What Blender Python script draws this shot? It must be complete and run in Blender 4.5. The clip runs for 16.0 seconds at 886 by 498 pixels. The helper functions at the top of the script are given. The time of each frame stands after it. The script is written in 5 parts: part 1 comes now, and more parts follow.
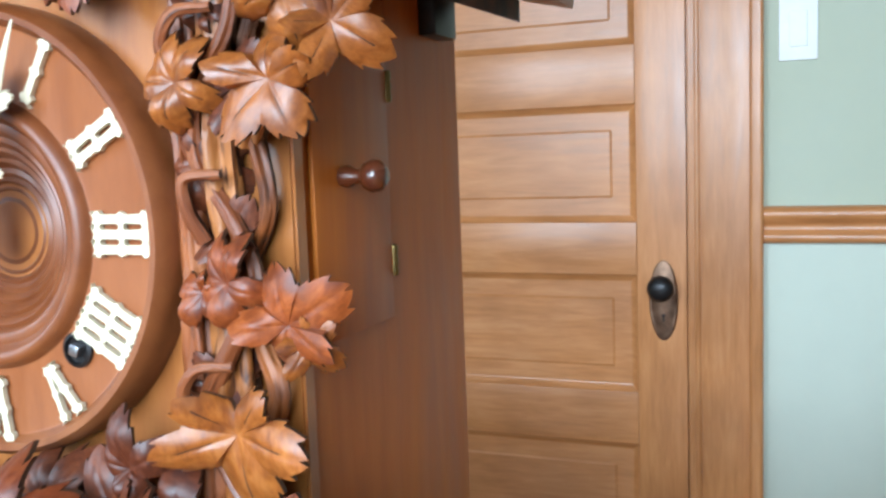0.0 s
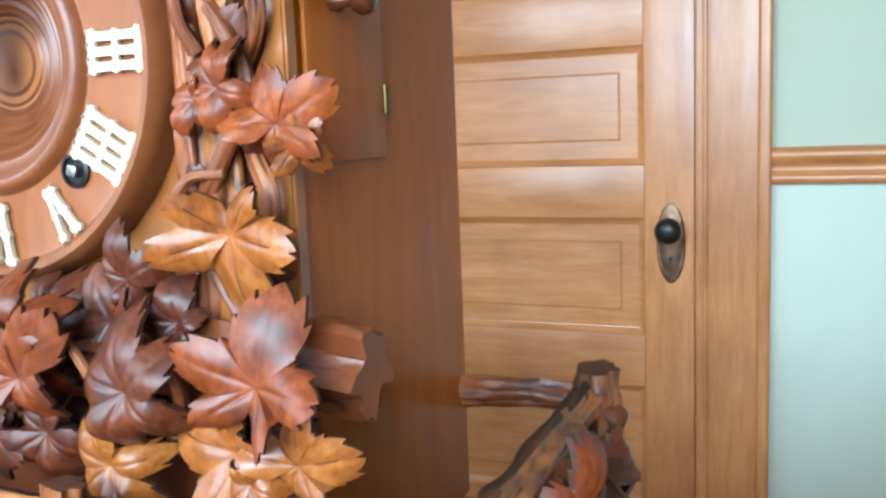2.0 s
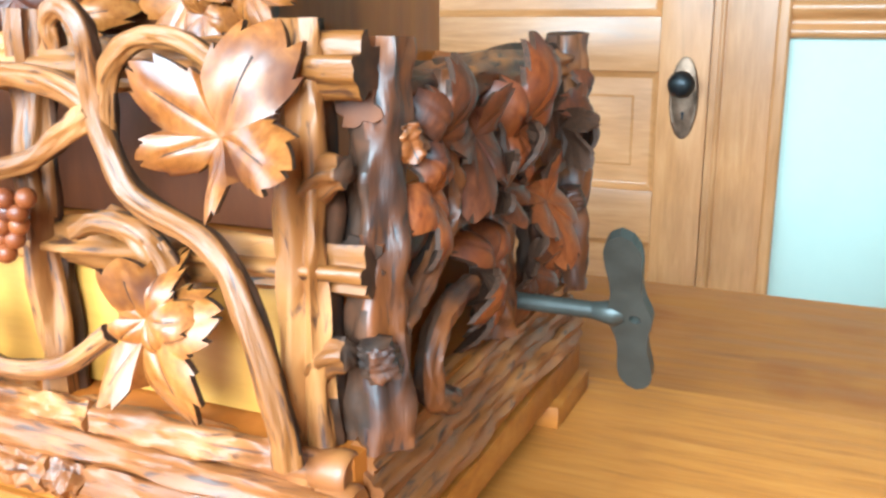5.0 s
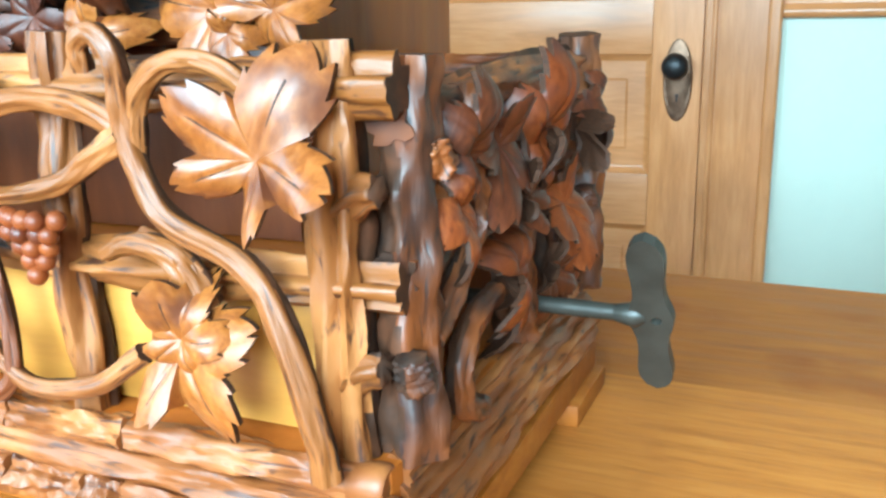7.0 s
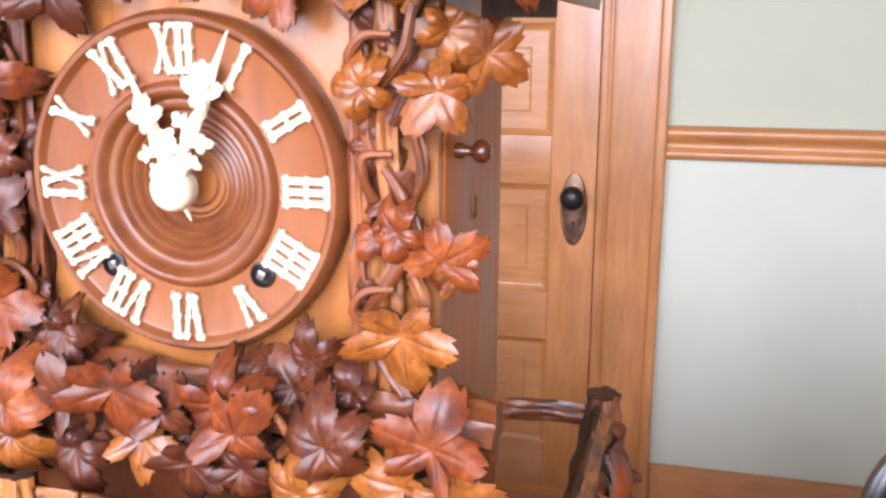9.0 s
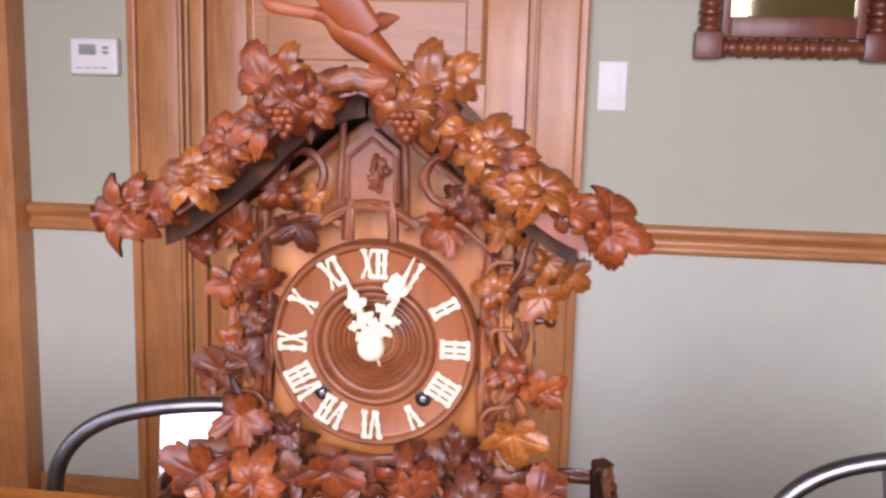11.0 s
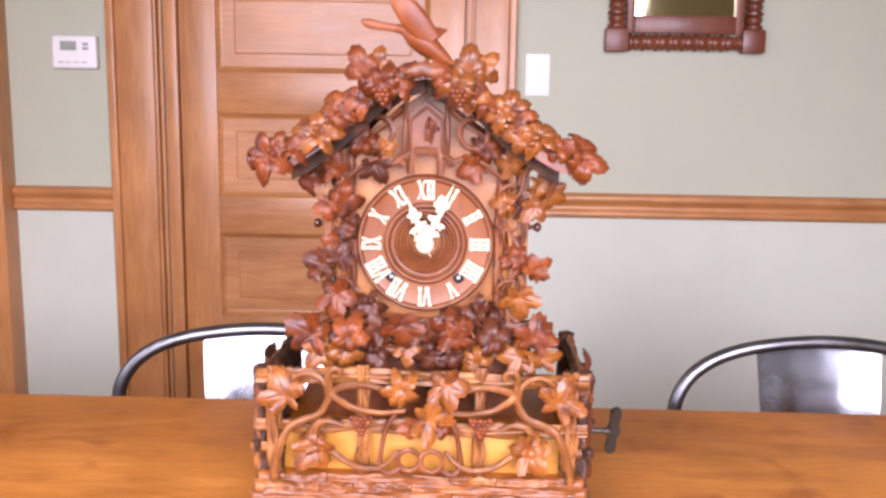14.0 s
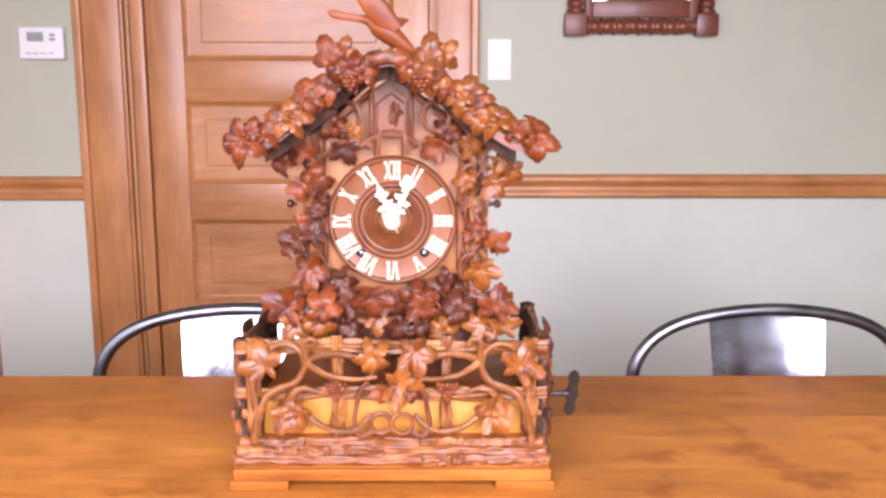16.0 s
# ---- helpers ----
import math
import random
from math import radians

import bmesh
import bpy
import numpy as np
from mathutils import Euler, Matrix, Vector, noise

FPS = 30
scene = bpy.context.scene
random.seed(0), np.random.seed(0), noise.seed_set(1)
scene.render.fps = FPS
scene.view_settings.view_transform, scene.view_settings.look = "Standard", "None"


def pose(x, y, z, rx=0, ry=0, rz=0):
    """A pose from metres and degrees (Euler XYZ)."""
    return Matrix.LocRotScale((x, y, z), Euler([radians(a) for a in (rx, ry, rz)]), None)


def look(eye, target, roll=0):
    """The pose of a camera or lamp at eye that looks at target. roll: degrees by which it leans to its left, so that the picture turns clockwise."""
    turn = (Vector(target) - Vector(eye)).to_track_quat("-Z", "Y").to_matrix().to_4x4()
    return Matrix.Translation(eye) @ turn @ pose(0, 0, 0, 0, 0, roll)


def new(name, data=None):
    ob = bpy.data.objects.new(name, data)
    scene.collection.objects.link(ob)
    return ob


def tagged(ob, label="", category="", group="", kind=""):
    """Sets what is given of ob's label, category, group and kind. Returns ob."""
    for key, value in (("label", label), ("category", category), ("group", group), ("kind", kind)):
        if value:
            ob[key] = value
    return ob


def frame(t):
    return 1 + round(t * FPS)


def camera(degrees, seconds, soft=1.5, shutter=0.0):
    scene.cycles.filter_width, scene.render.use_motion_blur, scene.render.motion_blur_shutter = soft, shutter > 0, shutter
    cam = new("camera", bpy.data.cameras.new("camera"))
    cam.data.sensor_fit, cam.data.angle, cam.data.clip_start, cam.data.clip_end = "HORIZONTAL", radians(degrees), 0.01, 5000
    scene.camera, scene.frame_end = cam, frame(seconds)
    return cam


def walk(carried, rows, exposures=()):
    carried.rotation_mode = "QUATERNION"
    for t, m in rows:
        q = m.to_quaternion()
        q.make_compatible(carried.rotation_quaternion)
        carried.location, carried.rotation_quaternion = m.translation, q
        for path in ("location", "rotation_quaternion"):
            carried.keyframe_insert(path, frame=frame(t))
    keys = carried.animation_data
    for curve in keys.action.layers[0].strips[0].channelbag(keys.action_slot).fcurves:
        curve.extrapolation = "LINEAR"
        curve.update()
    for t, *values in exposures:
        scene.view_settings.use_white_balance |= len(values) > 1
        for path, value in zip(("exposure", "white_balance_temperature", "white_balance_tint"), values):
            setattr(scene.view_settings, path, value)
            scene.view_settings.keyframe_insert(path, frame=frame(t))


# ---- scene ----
cam = camera(51.8, 16.0, soft=2.8)
PATH = [
    (0, (0.257, -0.252, 1.08), (-0.488, 1.592, 0.868), -2.1),
    (0.5, (0.254, -0.251, 1.068), (-0.501, 1.588, 0.851), -2.1),
    (1, (0.256, -0.261, 1.063), (-0.499, 1.577, 0.832), -2.1),
    (1.5, (0.261, -0.259, 1.05), (-0.496, 1.574, 0.791), -1.9),
    (2, (0.267, -0.261, 1.033), (-0.5, 1.564, 0.75), -2.3),
    (2.5, (0.273, -0.26, 1.013), (-0.503, 1.555, 0.686), -1.9),
    (3, (0.278, -0.259, 0.994), (-0.513, 1.538, 0.615), -1.6),
    (3.5, (0.286, -0.265, 0.974), (-0.509, 1.525, 0.574), -1.5),
    (4, (0.294, -0.27, 0.959), (-0.501, 1.516, 0.539), -1.2),
    (4.5, (0.295, -0.278, 0.941), (-0.507, 1.497, 0.487), -0.5),
    (4.7, (0.296, -0.279, 0.933), (-0.502, 1.493, 0.458), -0.2),
    (6.8, (0.292, -0.281, 0.927), (-0.469, 1.482, 0.368), -0.6),
    (7, (0.286, -0.284, 0.94), (-0.485, 1.482, 0.404), -1.4),
    (7.5, (0.274, -0.28, 0.967), (-0.484, 1.506, 0.482), -1.8),
    (8, (0.262, -0.294, 1.011), (-0.429, 1.526, 0.551), -0.8),
    (8.5, (0.241, -0.342, 1.072), (-0.38, 1.512, 0.642), 0.7),
    (9, (0.2137, -0.382, 1.12), (-0.285, 1.498, 0.681), 0.2),
    (9.5, (0.201, -0.453, 1.164), (-0.217, 1.465, 0.778), 0.3),
    (10, (0.179, -0.537, 1.195), (-0.216, 1.397, 0.862), 0.7),
    (10.2, (0.174, -0.555, 1.213), (-0.218, 1.377, 0.873), 1.2),
    (12.3, (0.055, -0.846, 1.236), (0.063, 1.138, 0.977), -0.3),
    (12.5, (0.052, -0.868, 1.23), (0.065, 1.113, 0.953), -0.4),
    (13, (0.046, -0.906, 1.218), (0.034, 1.072, 0.925), 0.4),
    (13.5, (0.056, -0.952, 1.214), (0.049, 1.02, 0.881), 0.1),
    (14, (0.046, -1.016, 1.217), (-0.005, 0.957, 0.889), 0.9),
    (14.5, (0.053, -1.038, 1.216), (0.023, 0.938, 0.91), 1.0),
    (15, (0.048, -1.057, 1.217), (0.057, 0.91, 0.856), 0.5),
    (15.5, (0.052, -1.065, 1.217), (0.058, 0.903, 0.864), 0.3),
    (16, (0.051, -1.085, 1.217), (0.068, 0.883, 0.859), 0.1),
]
EXPOSURES = [(0, 0.06, 5480, -3), (0.5, 0.2, 5420, -5), (1.0, 0.32, 5400, -5), (1.6, 0.2, 5350, -7), (2.5, 0.5, 5250, -8), (3.5, 0.75, 5100, -12), (4.7, 0.85, 4950, -17), (6.8, 0.66, 4930, -22), (7.4, 0.62, 4950, -19), (8.0, 0.75, 5350, -4), (8.5, 0.63, 5950, 13), (9.1, 0.23, 6400, 22), (10.2, -0.38, 6600, 31), (12.3, -0.02, 6650, 33), (16.0, 0.1, 6580, 32)]
walk(cam, [(t, look(eye, target, roll)) for t, eye, target, roll in PATH], EXPOSURES)

# ---- light ----
world = bpy.data.worlds.new("sky")
world.use_nodes = True
wn = world.node_tree.nodes
sky = wn.new("ShaderNodeTexSky")
sky.sky_type, sky.sun_disc = "NISHITA", False
sky.sun_elevation, sky.sun_rotation = radians(42), radians(150)
wn["Background"].inputs["Strength"].default_value = 0.12
world.node_tree.links.new(sky.outputs["Color"], wn["Background"].inputs["Color"])
scene.world = world


def window_light(name, x, y, z, rz, w, h, power, colour):
    """Daylight that enters through a window opening."""
    data = bpy.data.lights.new(name, "AREA")
    data.shape, data.size, data.size_y, data.energy, data.color = "RECTANGLE", w, h, power, colour
    ob = new(name, data)
    data.spread = radians(118)
    ob.matrix_basis = pose(x, y, z, 60, 0, rz)
    return ob


window_light("window_daylight", -0.80, -1.99, 1.58, 0, 1.1, 1.3, 36, (0.93, 0.98, 1.10))
window_light("window_daylight", 0.60, -1.99, 1.58, 0, 1.1, 1.3, 48, (0.93, 0.98, 1.10))
window_light("window_daylight", -1.98, -0.75, 1.58, -90, 1.1, 1.3, 13.5, (0.92, 0.98, 1.12))


# ---- materials ----
def material(name):
    m = bpy.data.materials.new(name)
    m.use_nodes = True
    return m, m.node_tree.nodes, m.node_tree.links, m.node_tree.nodes["Principled BSDF"]


def ramp(n, l, fac, stops):
    r = n.new("ShaderNodeValToRGB")
    while len(r.color_ramp.elements) < len(stops):
        r.color_ramp.elements.new(0.5)
    for e, (p, c) in zip(r.color_ramp.elements, stops):
        e.position, e.color = p, (*c, 1)
    l.new(fac, r.inputs["Fac"])
    return r.outputs["Color"]


def noise_tex(n, l, vec, scale, detail=6, rough=0.6, dist=0.0):
    t = n.new("ShaderNodeTexNoise")
    t.inputs["Scale"].default_value, t.inputs["Detail"].default_value = scale, detail
    t.inputs["Roughness"].default_value, t.inputs["Distortion"].default_value = rough, dist
    if vec:
        l.new(vec, t.inputs["Vector"])
    return t.outputs["Fac"]


def mapped(n, l, scale, world_space=False, shift=True):
    """Object (or world) coordinates, scaled, and shifted by the object's random number."""
    if world_space:
        src = n.new("ShaderNodeNewGeometry").outputs["Position"]
    else:
        src = n.new("ShaderNodeTexCoord").outputs["Object"]
    mp = n.new("ShaderNodeMapping")
    mp.inputs["Scale"].default_value = scale
    l.new(src, mp.inputs["Vector"])
    out = mp.outputs["Vector"]
    if shift:
        info, add = n.new("ShaderNodeObjectInfo"), n.new("ShaderNodeVectorMath")
        mul = n.new("ShaderNodeMath")
        mul.operation, mul.inputs[1].default_value = "MULTIPLY", 37.0
        l.new(info.outputs["Random"], mul.inputs[0])
        l.new(out, add.inputs[0])
        l.new(mul.outputs[0], add.inputs[1])
        out = add.outputs[0]
    return out


def bump(n, l, bsdf, height, strength, distance):
    b = n.new("ShaderNodeBump")
    b.inputs["Strength"].default_value, b.inputs["Distance"].default_value = strength, distance
    l.new(height, b.inputs["Height"])
    l.new(b.outputs["Normal"], bsdf.inputs["Normal"])


def mix(n, l, fac, a, b, kind="MIX"):
    m = n.new("ShaderNodeMix")
    m.data_type, m.blend_type = "RGBA", kind
    for sock, v in ((m.inputs["Factor"], fac), (m.inputs["A"], a), (m.inputs["B"], b)):
        if isinstance(v, (int, float)):
            sock.default_value = v
        elif isinstance(v, tuple):
            sock.default_value = (*v, 1)
        else:
            l.new(v, sock)
    return m.outputs["Result"]


def wood(name, dark, mid, light, grain=(1, 1, 1), rough=0.4, coat=0.2, blotch=0.35, relief=0.15, spread=0.0, stain=None, world_space=False, crisp=1.0, swirl=1.2, fine=26):
    """Grained wood: fine fibres along the axis with the small number in grain, wide figure and blotches."""
    m, n, l, b = material(name)
    v = mapped(n, l, grain, world_space)
    fibre = noise_tex(n, l, v, fine, 8, 0.7, 0.4)
    figure = noise_tex(n, l, v, 5.0, 4, 0.55, swirl)
    both = n.new("ShaderNodeMath")
    both.operation, both.inputs[1].default_value = "MULTIPLY", 0.55
    l.new(fibre, both.inputs[0])
    add = n.new("ShaderNodeMath")
    add.operation, add.use_clamp = "MULTIPLY_ADD", True
    add.inputs[1].default_value = 0.5
    l.new(figure, add.inputs[0])
    l.new(both.outputs[0], add.inputs[2])
    col = ramp(n, l, add.outputs[0], [(0.52 - 0.19 * crisp, dark), (0.52, mid), (0.52 + 0.18 * crisp, light)])
    if spread:
        info = n.new("ShaderNodeObjectInfo")
        tone = ramp(n, l, info.outputs["Random"], [(0.0, (0.55, 0.45, 0.45)), (0.35, (0.9, 0.85, 0.8)), (0.7, (1.0, 1.0, 1.0)), (1.0, (1.25, 1.3, 1.2))])
        col = mix(n, l, spread, col, tone, "MULTIPLY")
    if stain:
        patch = ramp(n, l, noise_tex(n, l, mapped(n, l, (1, 1, 1)), stain[1], 3, 0.55), [(0.52 if len(stain) < 3 else stain[2], (0, 0, 0)), (0.70 if len(stain) < 3 else stain[2] + 0.12, (1, 1, 1))])
        col = mix(n, l, patch, col, stain[0])
    wide = noise_tex(n, l, mapped(n, l, (1, 1, 1)), 3.0, 3)
    col = mix(n, l, blotch, col, ramp(n, l, wide, [(0.35, (0.6, 0.56, 0.52)), (0.65, (1.1, 1.1, 1.08))]), "MULTIPLY")
    l.new(col, b.inputs["Base Color"])
    l.new(ramp(n, l, figure, [(0.3, (rough * 0.8,) * 3), (0.7, (min(1, rough * 1.25),) * 3)]), b.inputs["Roughness"])
    b.inputs["Coat Weight"].default_value, b.inputs["Coat Roughness"].default_value = coat, 0.22
    bump(n, l, b, fibre, relief, 0.0006)
    return m


def plain(name, colour, rough=0.5, metal=0.0, vary=0.12, scale=40.0, relief=0.05, coat=0.0):
    m, n, l, b = material(name)
    f = noise_tex(n, l, mapped(n, l, (1, 1, 1)), scale, 5)
    lo = tuple(c * (1 - vary) for c in colour)
    hi = tuple(min(1, c * (1 + vary)) for c in colour)
    l.new(ramp(n, l, f, [(0.35, lo), (0.65, hi)]), b.inputs["Base Color"])
    l.new(ramp(n, l, f, [(0.3, (rough * 0.85,) * 3), (0.7, (min(1, rough * 1.2),) * 3)]), b.inputs["Roughness"])
    b.inputs["Metallic"].default_value = metal
    b.inputs["Coat Weight"].default_value = coat
    bump(n, l, b, f, relief, 0.001)
    return m


def stain_shade_coat(name, dark, mid, light):
    """Dull dark stain on the flanks and backs of carved pieces, with their shade painted in."""
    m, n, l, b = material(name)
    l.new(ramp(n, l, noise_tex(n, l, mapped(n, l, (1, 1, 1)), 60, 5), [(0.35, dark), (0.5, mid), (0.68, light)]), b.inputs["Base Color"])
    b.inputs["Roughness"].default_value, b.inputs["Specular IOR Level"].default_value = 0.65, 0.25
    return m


def bark(name, dark, mid, light, stained=None):
    """Carved branch: furrows that run along the branch (by its UV), waxed; worn lighter on patches."""
    m, n, l, b = material(name)
    mp = n.new("ShaderNodeMapping")
    mp.inputs["Scale"].default_value = (19, 9, 1)
    l.new(n.new("ShaderNodeTexCoord").outputs["UV"], mp.inputs["Vector"])
    furrow = noise_tex(n, l, mp.outputs["Vector"], 1.0, 4, 0.6, 0.5)
    slow = noise_tex(n, l, mapped(n, l, (1, 1, 1)), 22, 3, 0.5)
    base = ramp(n, l, slow, [(0.35, tuple(c * 0.75 for c in mid)), (0.52, mid), (0.66, light)])
    fleck = ramp(n, l, furrow, [(0.35, (0, 0, 0)), (0.45, (1, 1, 1))])
    col = mix(n, l, fleck, dark, base)
    if stained:
        col = mix(n, l, ramp(n, l, noise_tex(n, l, mapped(n, l, (1, 1, 1)), 34, 3, 0.55), [(0.40, (0, 0, 0)), (0.66, (0.9, 0.9, 0.9))]), col, stained)
    info = n.new("ShaderNodeObjectInfo")
    col = mix(n, l, 0.4, col, ramp(n, l, info.outputs["Random"], [(0.0, (0.6, 0.5, 0.45)), (0.5, (1, 1, 1)), (1.0, (1.2, 1.25, 1.2))]), "MULTIPLY")
    l.new(col, b.inputs["Base Color"])
    l.new(ramp(n, l, slow, [(0.3, (0.38, 0.38, 0.38)), (0.7, (0.58, 0.58, 0.58))]), b.inputs["Roughness"])
    b.inputs["Coat Weight"].default_value, b.inputs["Coat Roughness"].default_value = 0.10, 0.2
    bump(n, l, b, furrow, 0.45, 0.0012)
    return m


OAK_V = wood("oak_upright", (0.28, 0.108, 0.030), (0.50, 0.210, 0.068), (0.65, 0.325, 0.128), (4.6, 4.6, 0.5), 0.38, 0.25, 0.6, crisp=1.9, swirl=2.4)
OAK_H = wood("oak_level", (0.28, 0.108, 0.030), (0.50, 0.210, 0.068), (0.65, 0.325, 0.128), (0.5, 4.6, 4.6), 0.38, 0.25, 0.6, crisp=1.9, swirl=2.4)
TABLE = wood("pine_table", (0.26, 0.074, 0.010), (0.50, 0.178, 0.028), (0.62, 0.262, 0.054), (0.42, 5, 5), 0.5, 0.0, 0.8, 0.35, 0.25, ((0.36, 0.112, 0.017), 13, 0.56), swirl=3.4, crisp=1.35, fine=64)
TABLE.node_tree.nodes["Principled BSDF"].inputs["Specular IOR Level"].default_value = 0.3
CASE = wood("walnut_case", (0.18, 0.040, 0.005), (0.33, 0.090, 0.010), (0.44, 0.140, 0.020), (3.5, 3.5, 0.45), 0.38, 0.0, 0.75, crisp=1.7, swirl=3.0)
CASE.node_tree.nodes["Principled BSDF"].inputs["Specular IOR Level"].default_value = 0.2
PANEL = wood("case_front", (0.225, 0.070, 0.015), (0.333, 0.119, 0.027), (0.414, 0.171, 0.047), (3, 3, 0.5), 0.38, 0.15)
DIAL = wood("dial_wood", (0.146, 0.039, 0.010), (0.208, 0.064, 0.017), (0.262, 0.089, 0.026), (3, 1, 0.6), 0.38, 0.1, 0.4, 0.06)
RING = wood("dial_ring", (0.090, 0.022, 0.006), (0.165, 0.048, 0.012), (0.225, 0.075, 0.019), (2, 2, 2), 0.42, 0.06, 0.4, 0.05)
LEAF = wood("carved_leaf", (0.087, 0.017, 0.005), (0.193, 0.043, 0.009), (0.280, 0.076, 0.016), (1.6, 0.7, 1.6), 0.42, 0.03, 0.6, 0.08, 0.75, ((0.085, 0.024, 0.014), 2.3), crisp=1.0, fine=14)
LEAF.node_tree.nodes["Principled BSDF"].inputs["Specular IOR Level"].default_value = 0.38
LEAF_GOLD = wood("carved_leaf_golden", (0.145, 0.037, 0.007), (0.280, 0.086, 0.014), (0.380, 0.140, 0.029), (1.6, 0.7, 1.6), 0.37, 0.05, 0.6, 0.08, 0.5, ((0.13, 0.038, 0.014), 2.3), crisp=1.0, fine=14)
LEAF_GOLD.node_tree.nodes["Principled BSDF"].inputs["Specular IOR Level"].default_value = 0.5
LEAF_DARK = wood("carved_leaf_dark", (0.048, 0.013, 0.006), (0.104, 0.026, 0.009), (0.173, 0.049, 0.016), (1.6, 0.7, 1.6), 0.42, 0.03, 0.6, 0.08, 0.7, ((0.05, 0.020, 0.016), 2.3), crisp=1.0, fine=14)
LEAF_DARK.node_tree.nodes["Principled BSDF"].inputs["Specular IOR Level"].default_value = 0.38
BARK = bark("carved_branch", (0.045, 0.014, 0.007), (0.178, 0.047, 0.011), (0.267, 0.082, 0.020))
BARK_LIGHT = bark("carved_branch_light", (0.050, 0.015, 0.006), (0.236, 0.078, 0.015), (0.370, 0.142, 0.034))
BARK_LEVEL = bark("carved_log", (0.064, 0.020, 0.008), (0.225, 0.068, 0.014), (0.350, 0.125, 0.029))
BARK_DARK = bark("carved_branch_dark", (0.020, 0.010, 0.008), (0.205, 0.056, 0.011), (0.32, 0.105, 0.022), (0.034, 0.019, 0.017))
# stain and painted shade in one: flanks, backs, leaf undersides, eaves strip
STAIN_SHADE = stain_shade_coat("black_brown_stain_shade", (0.022, 0.012, 0.008), (0.050, 0.021, 0.010), (0.10, 0.036, 0.015))
# dark red-brown with the shade behind the front fence painted in
RED_SHADE = wood("dark_red_shade", (0.075, 0.018, 0.005), (0.135, 0.034, 0.009), (0.20, 0.058, 0.015), (3, 1, 0.6), 0.4, 0.1)
BASE = wood("base_wood", (0.180, 0.048, 0.006), (0.320, 0.098, 0.011), (0.420, 0.154, 0.023), (0.6, 3, 5), 0.5, 0.0)
BASE.node_tree.nodes["Principled BSDF"].inputs["Specular IOR Level"].default_value = 0.25
YELLOW = wood("yellow_panel", (0.46, 0.185, 0.026), (0.55, 0.245, 0.038), (0.62, 0.30, 0.056), (0.8, 3, 4), 0.38, 0.2, 0.25, 0.05)
MAHOGANY = wood("mahogany", (0.09, 0.020, 0.008), (0.16, 0.040, 0.015), (0.23, 0.066, 0.025), (2, 2, 0.4), 0.36, 0.1)
KNOB = wood("dark_turned_knob", (0.030, 0.008, 0.004), (0.070, 0.018, 0.008), (0.13, 0.034, 0.012), (2, 2, 2), 0.25, 0.4)
IVORY = plain("bone", (0.56, 0.495, 0.345), 0.42, 0.0, 0.08, 260, 0.08)
STEEL = plain("dark_steel", (0.20, 0.21, 0.22), 0.33, 1.0, 0.2, 18, 0.05)
STEEL_GLOSS = plain("polished_dark_steel", (0.40, 0.43, 0.48), 0.25, 1.0, 0.2, 12, 0.03)
STEEL_LIGHT = plain("brushed_steel", (0.42, 0.43, 0.45), 0.3, 1.0, 0.12, 30, 0.04)
IRON = plain("key_iron", (0.055, 0.050, 0.040), 0.42, 0.35, 0.25, 60, 0.1)
BLACK = plain("black_metal", (0.018, 0.016, 0.016), 0.35, 0.5, 0.3, 60, 0.05)
BRONZE = plain("dark_bronze", (0.16, 0.095, 0.06), 0.4, 0.85, 0.35, 35, 0.12)
BRASS = plain("brass", (0.17, 0.12, 0.045), 0.4, 1.0, 0.2, 60, 0.05)
WHITE = plain("white_plastic", (0.80, 0.80, 0.78), 0.45, 0.0, 0.03, 20, 0.02)
GREY = plain("grey_display", (0.30, 0.33, 0.29), 0.3, 0.0, 0.05)
WALL = plain("sage_paint", (0.440, 0.465, 0.350), 0.62, 0.0, 0.025, 7, 0.1)
# paler than WALL: brighter light low on the wall, put into colour
WALL_LOW_LIT = plain("pale_sage_low_lit", (0.545, 0.580, 0.480), 0.62, 0.0, 0.025, 7, 0.1)
CEIL = plain("ceiling_paint", (0.62, 0.61, 0.57), 0.8, 0.0, 0.03, 5, 0.08)
FLOOR = wood("oak_floor", (0.17, 0.07, 0.025), (0.28, 0.13, 0.05), (0.37, 0.19, 0.08), (0.2, 3, 3), 0.35, 0.2, 0.4, 0.15, 0.4)
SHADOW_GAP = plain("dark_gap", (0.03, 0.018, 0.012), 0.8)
# mirror glass; the olive of the reflected room is put into its tint
m_, n_, l_, b_ = material("mirror_glass_olive")
b_.inputs["Base Color"].default_value, b_.inputs["Metallic"].default_value, b_.inputs["Roughness"].default_value = (0.82, 0.76, 0.48, 1), 1.0, 0.04
MIRROR = m_


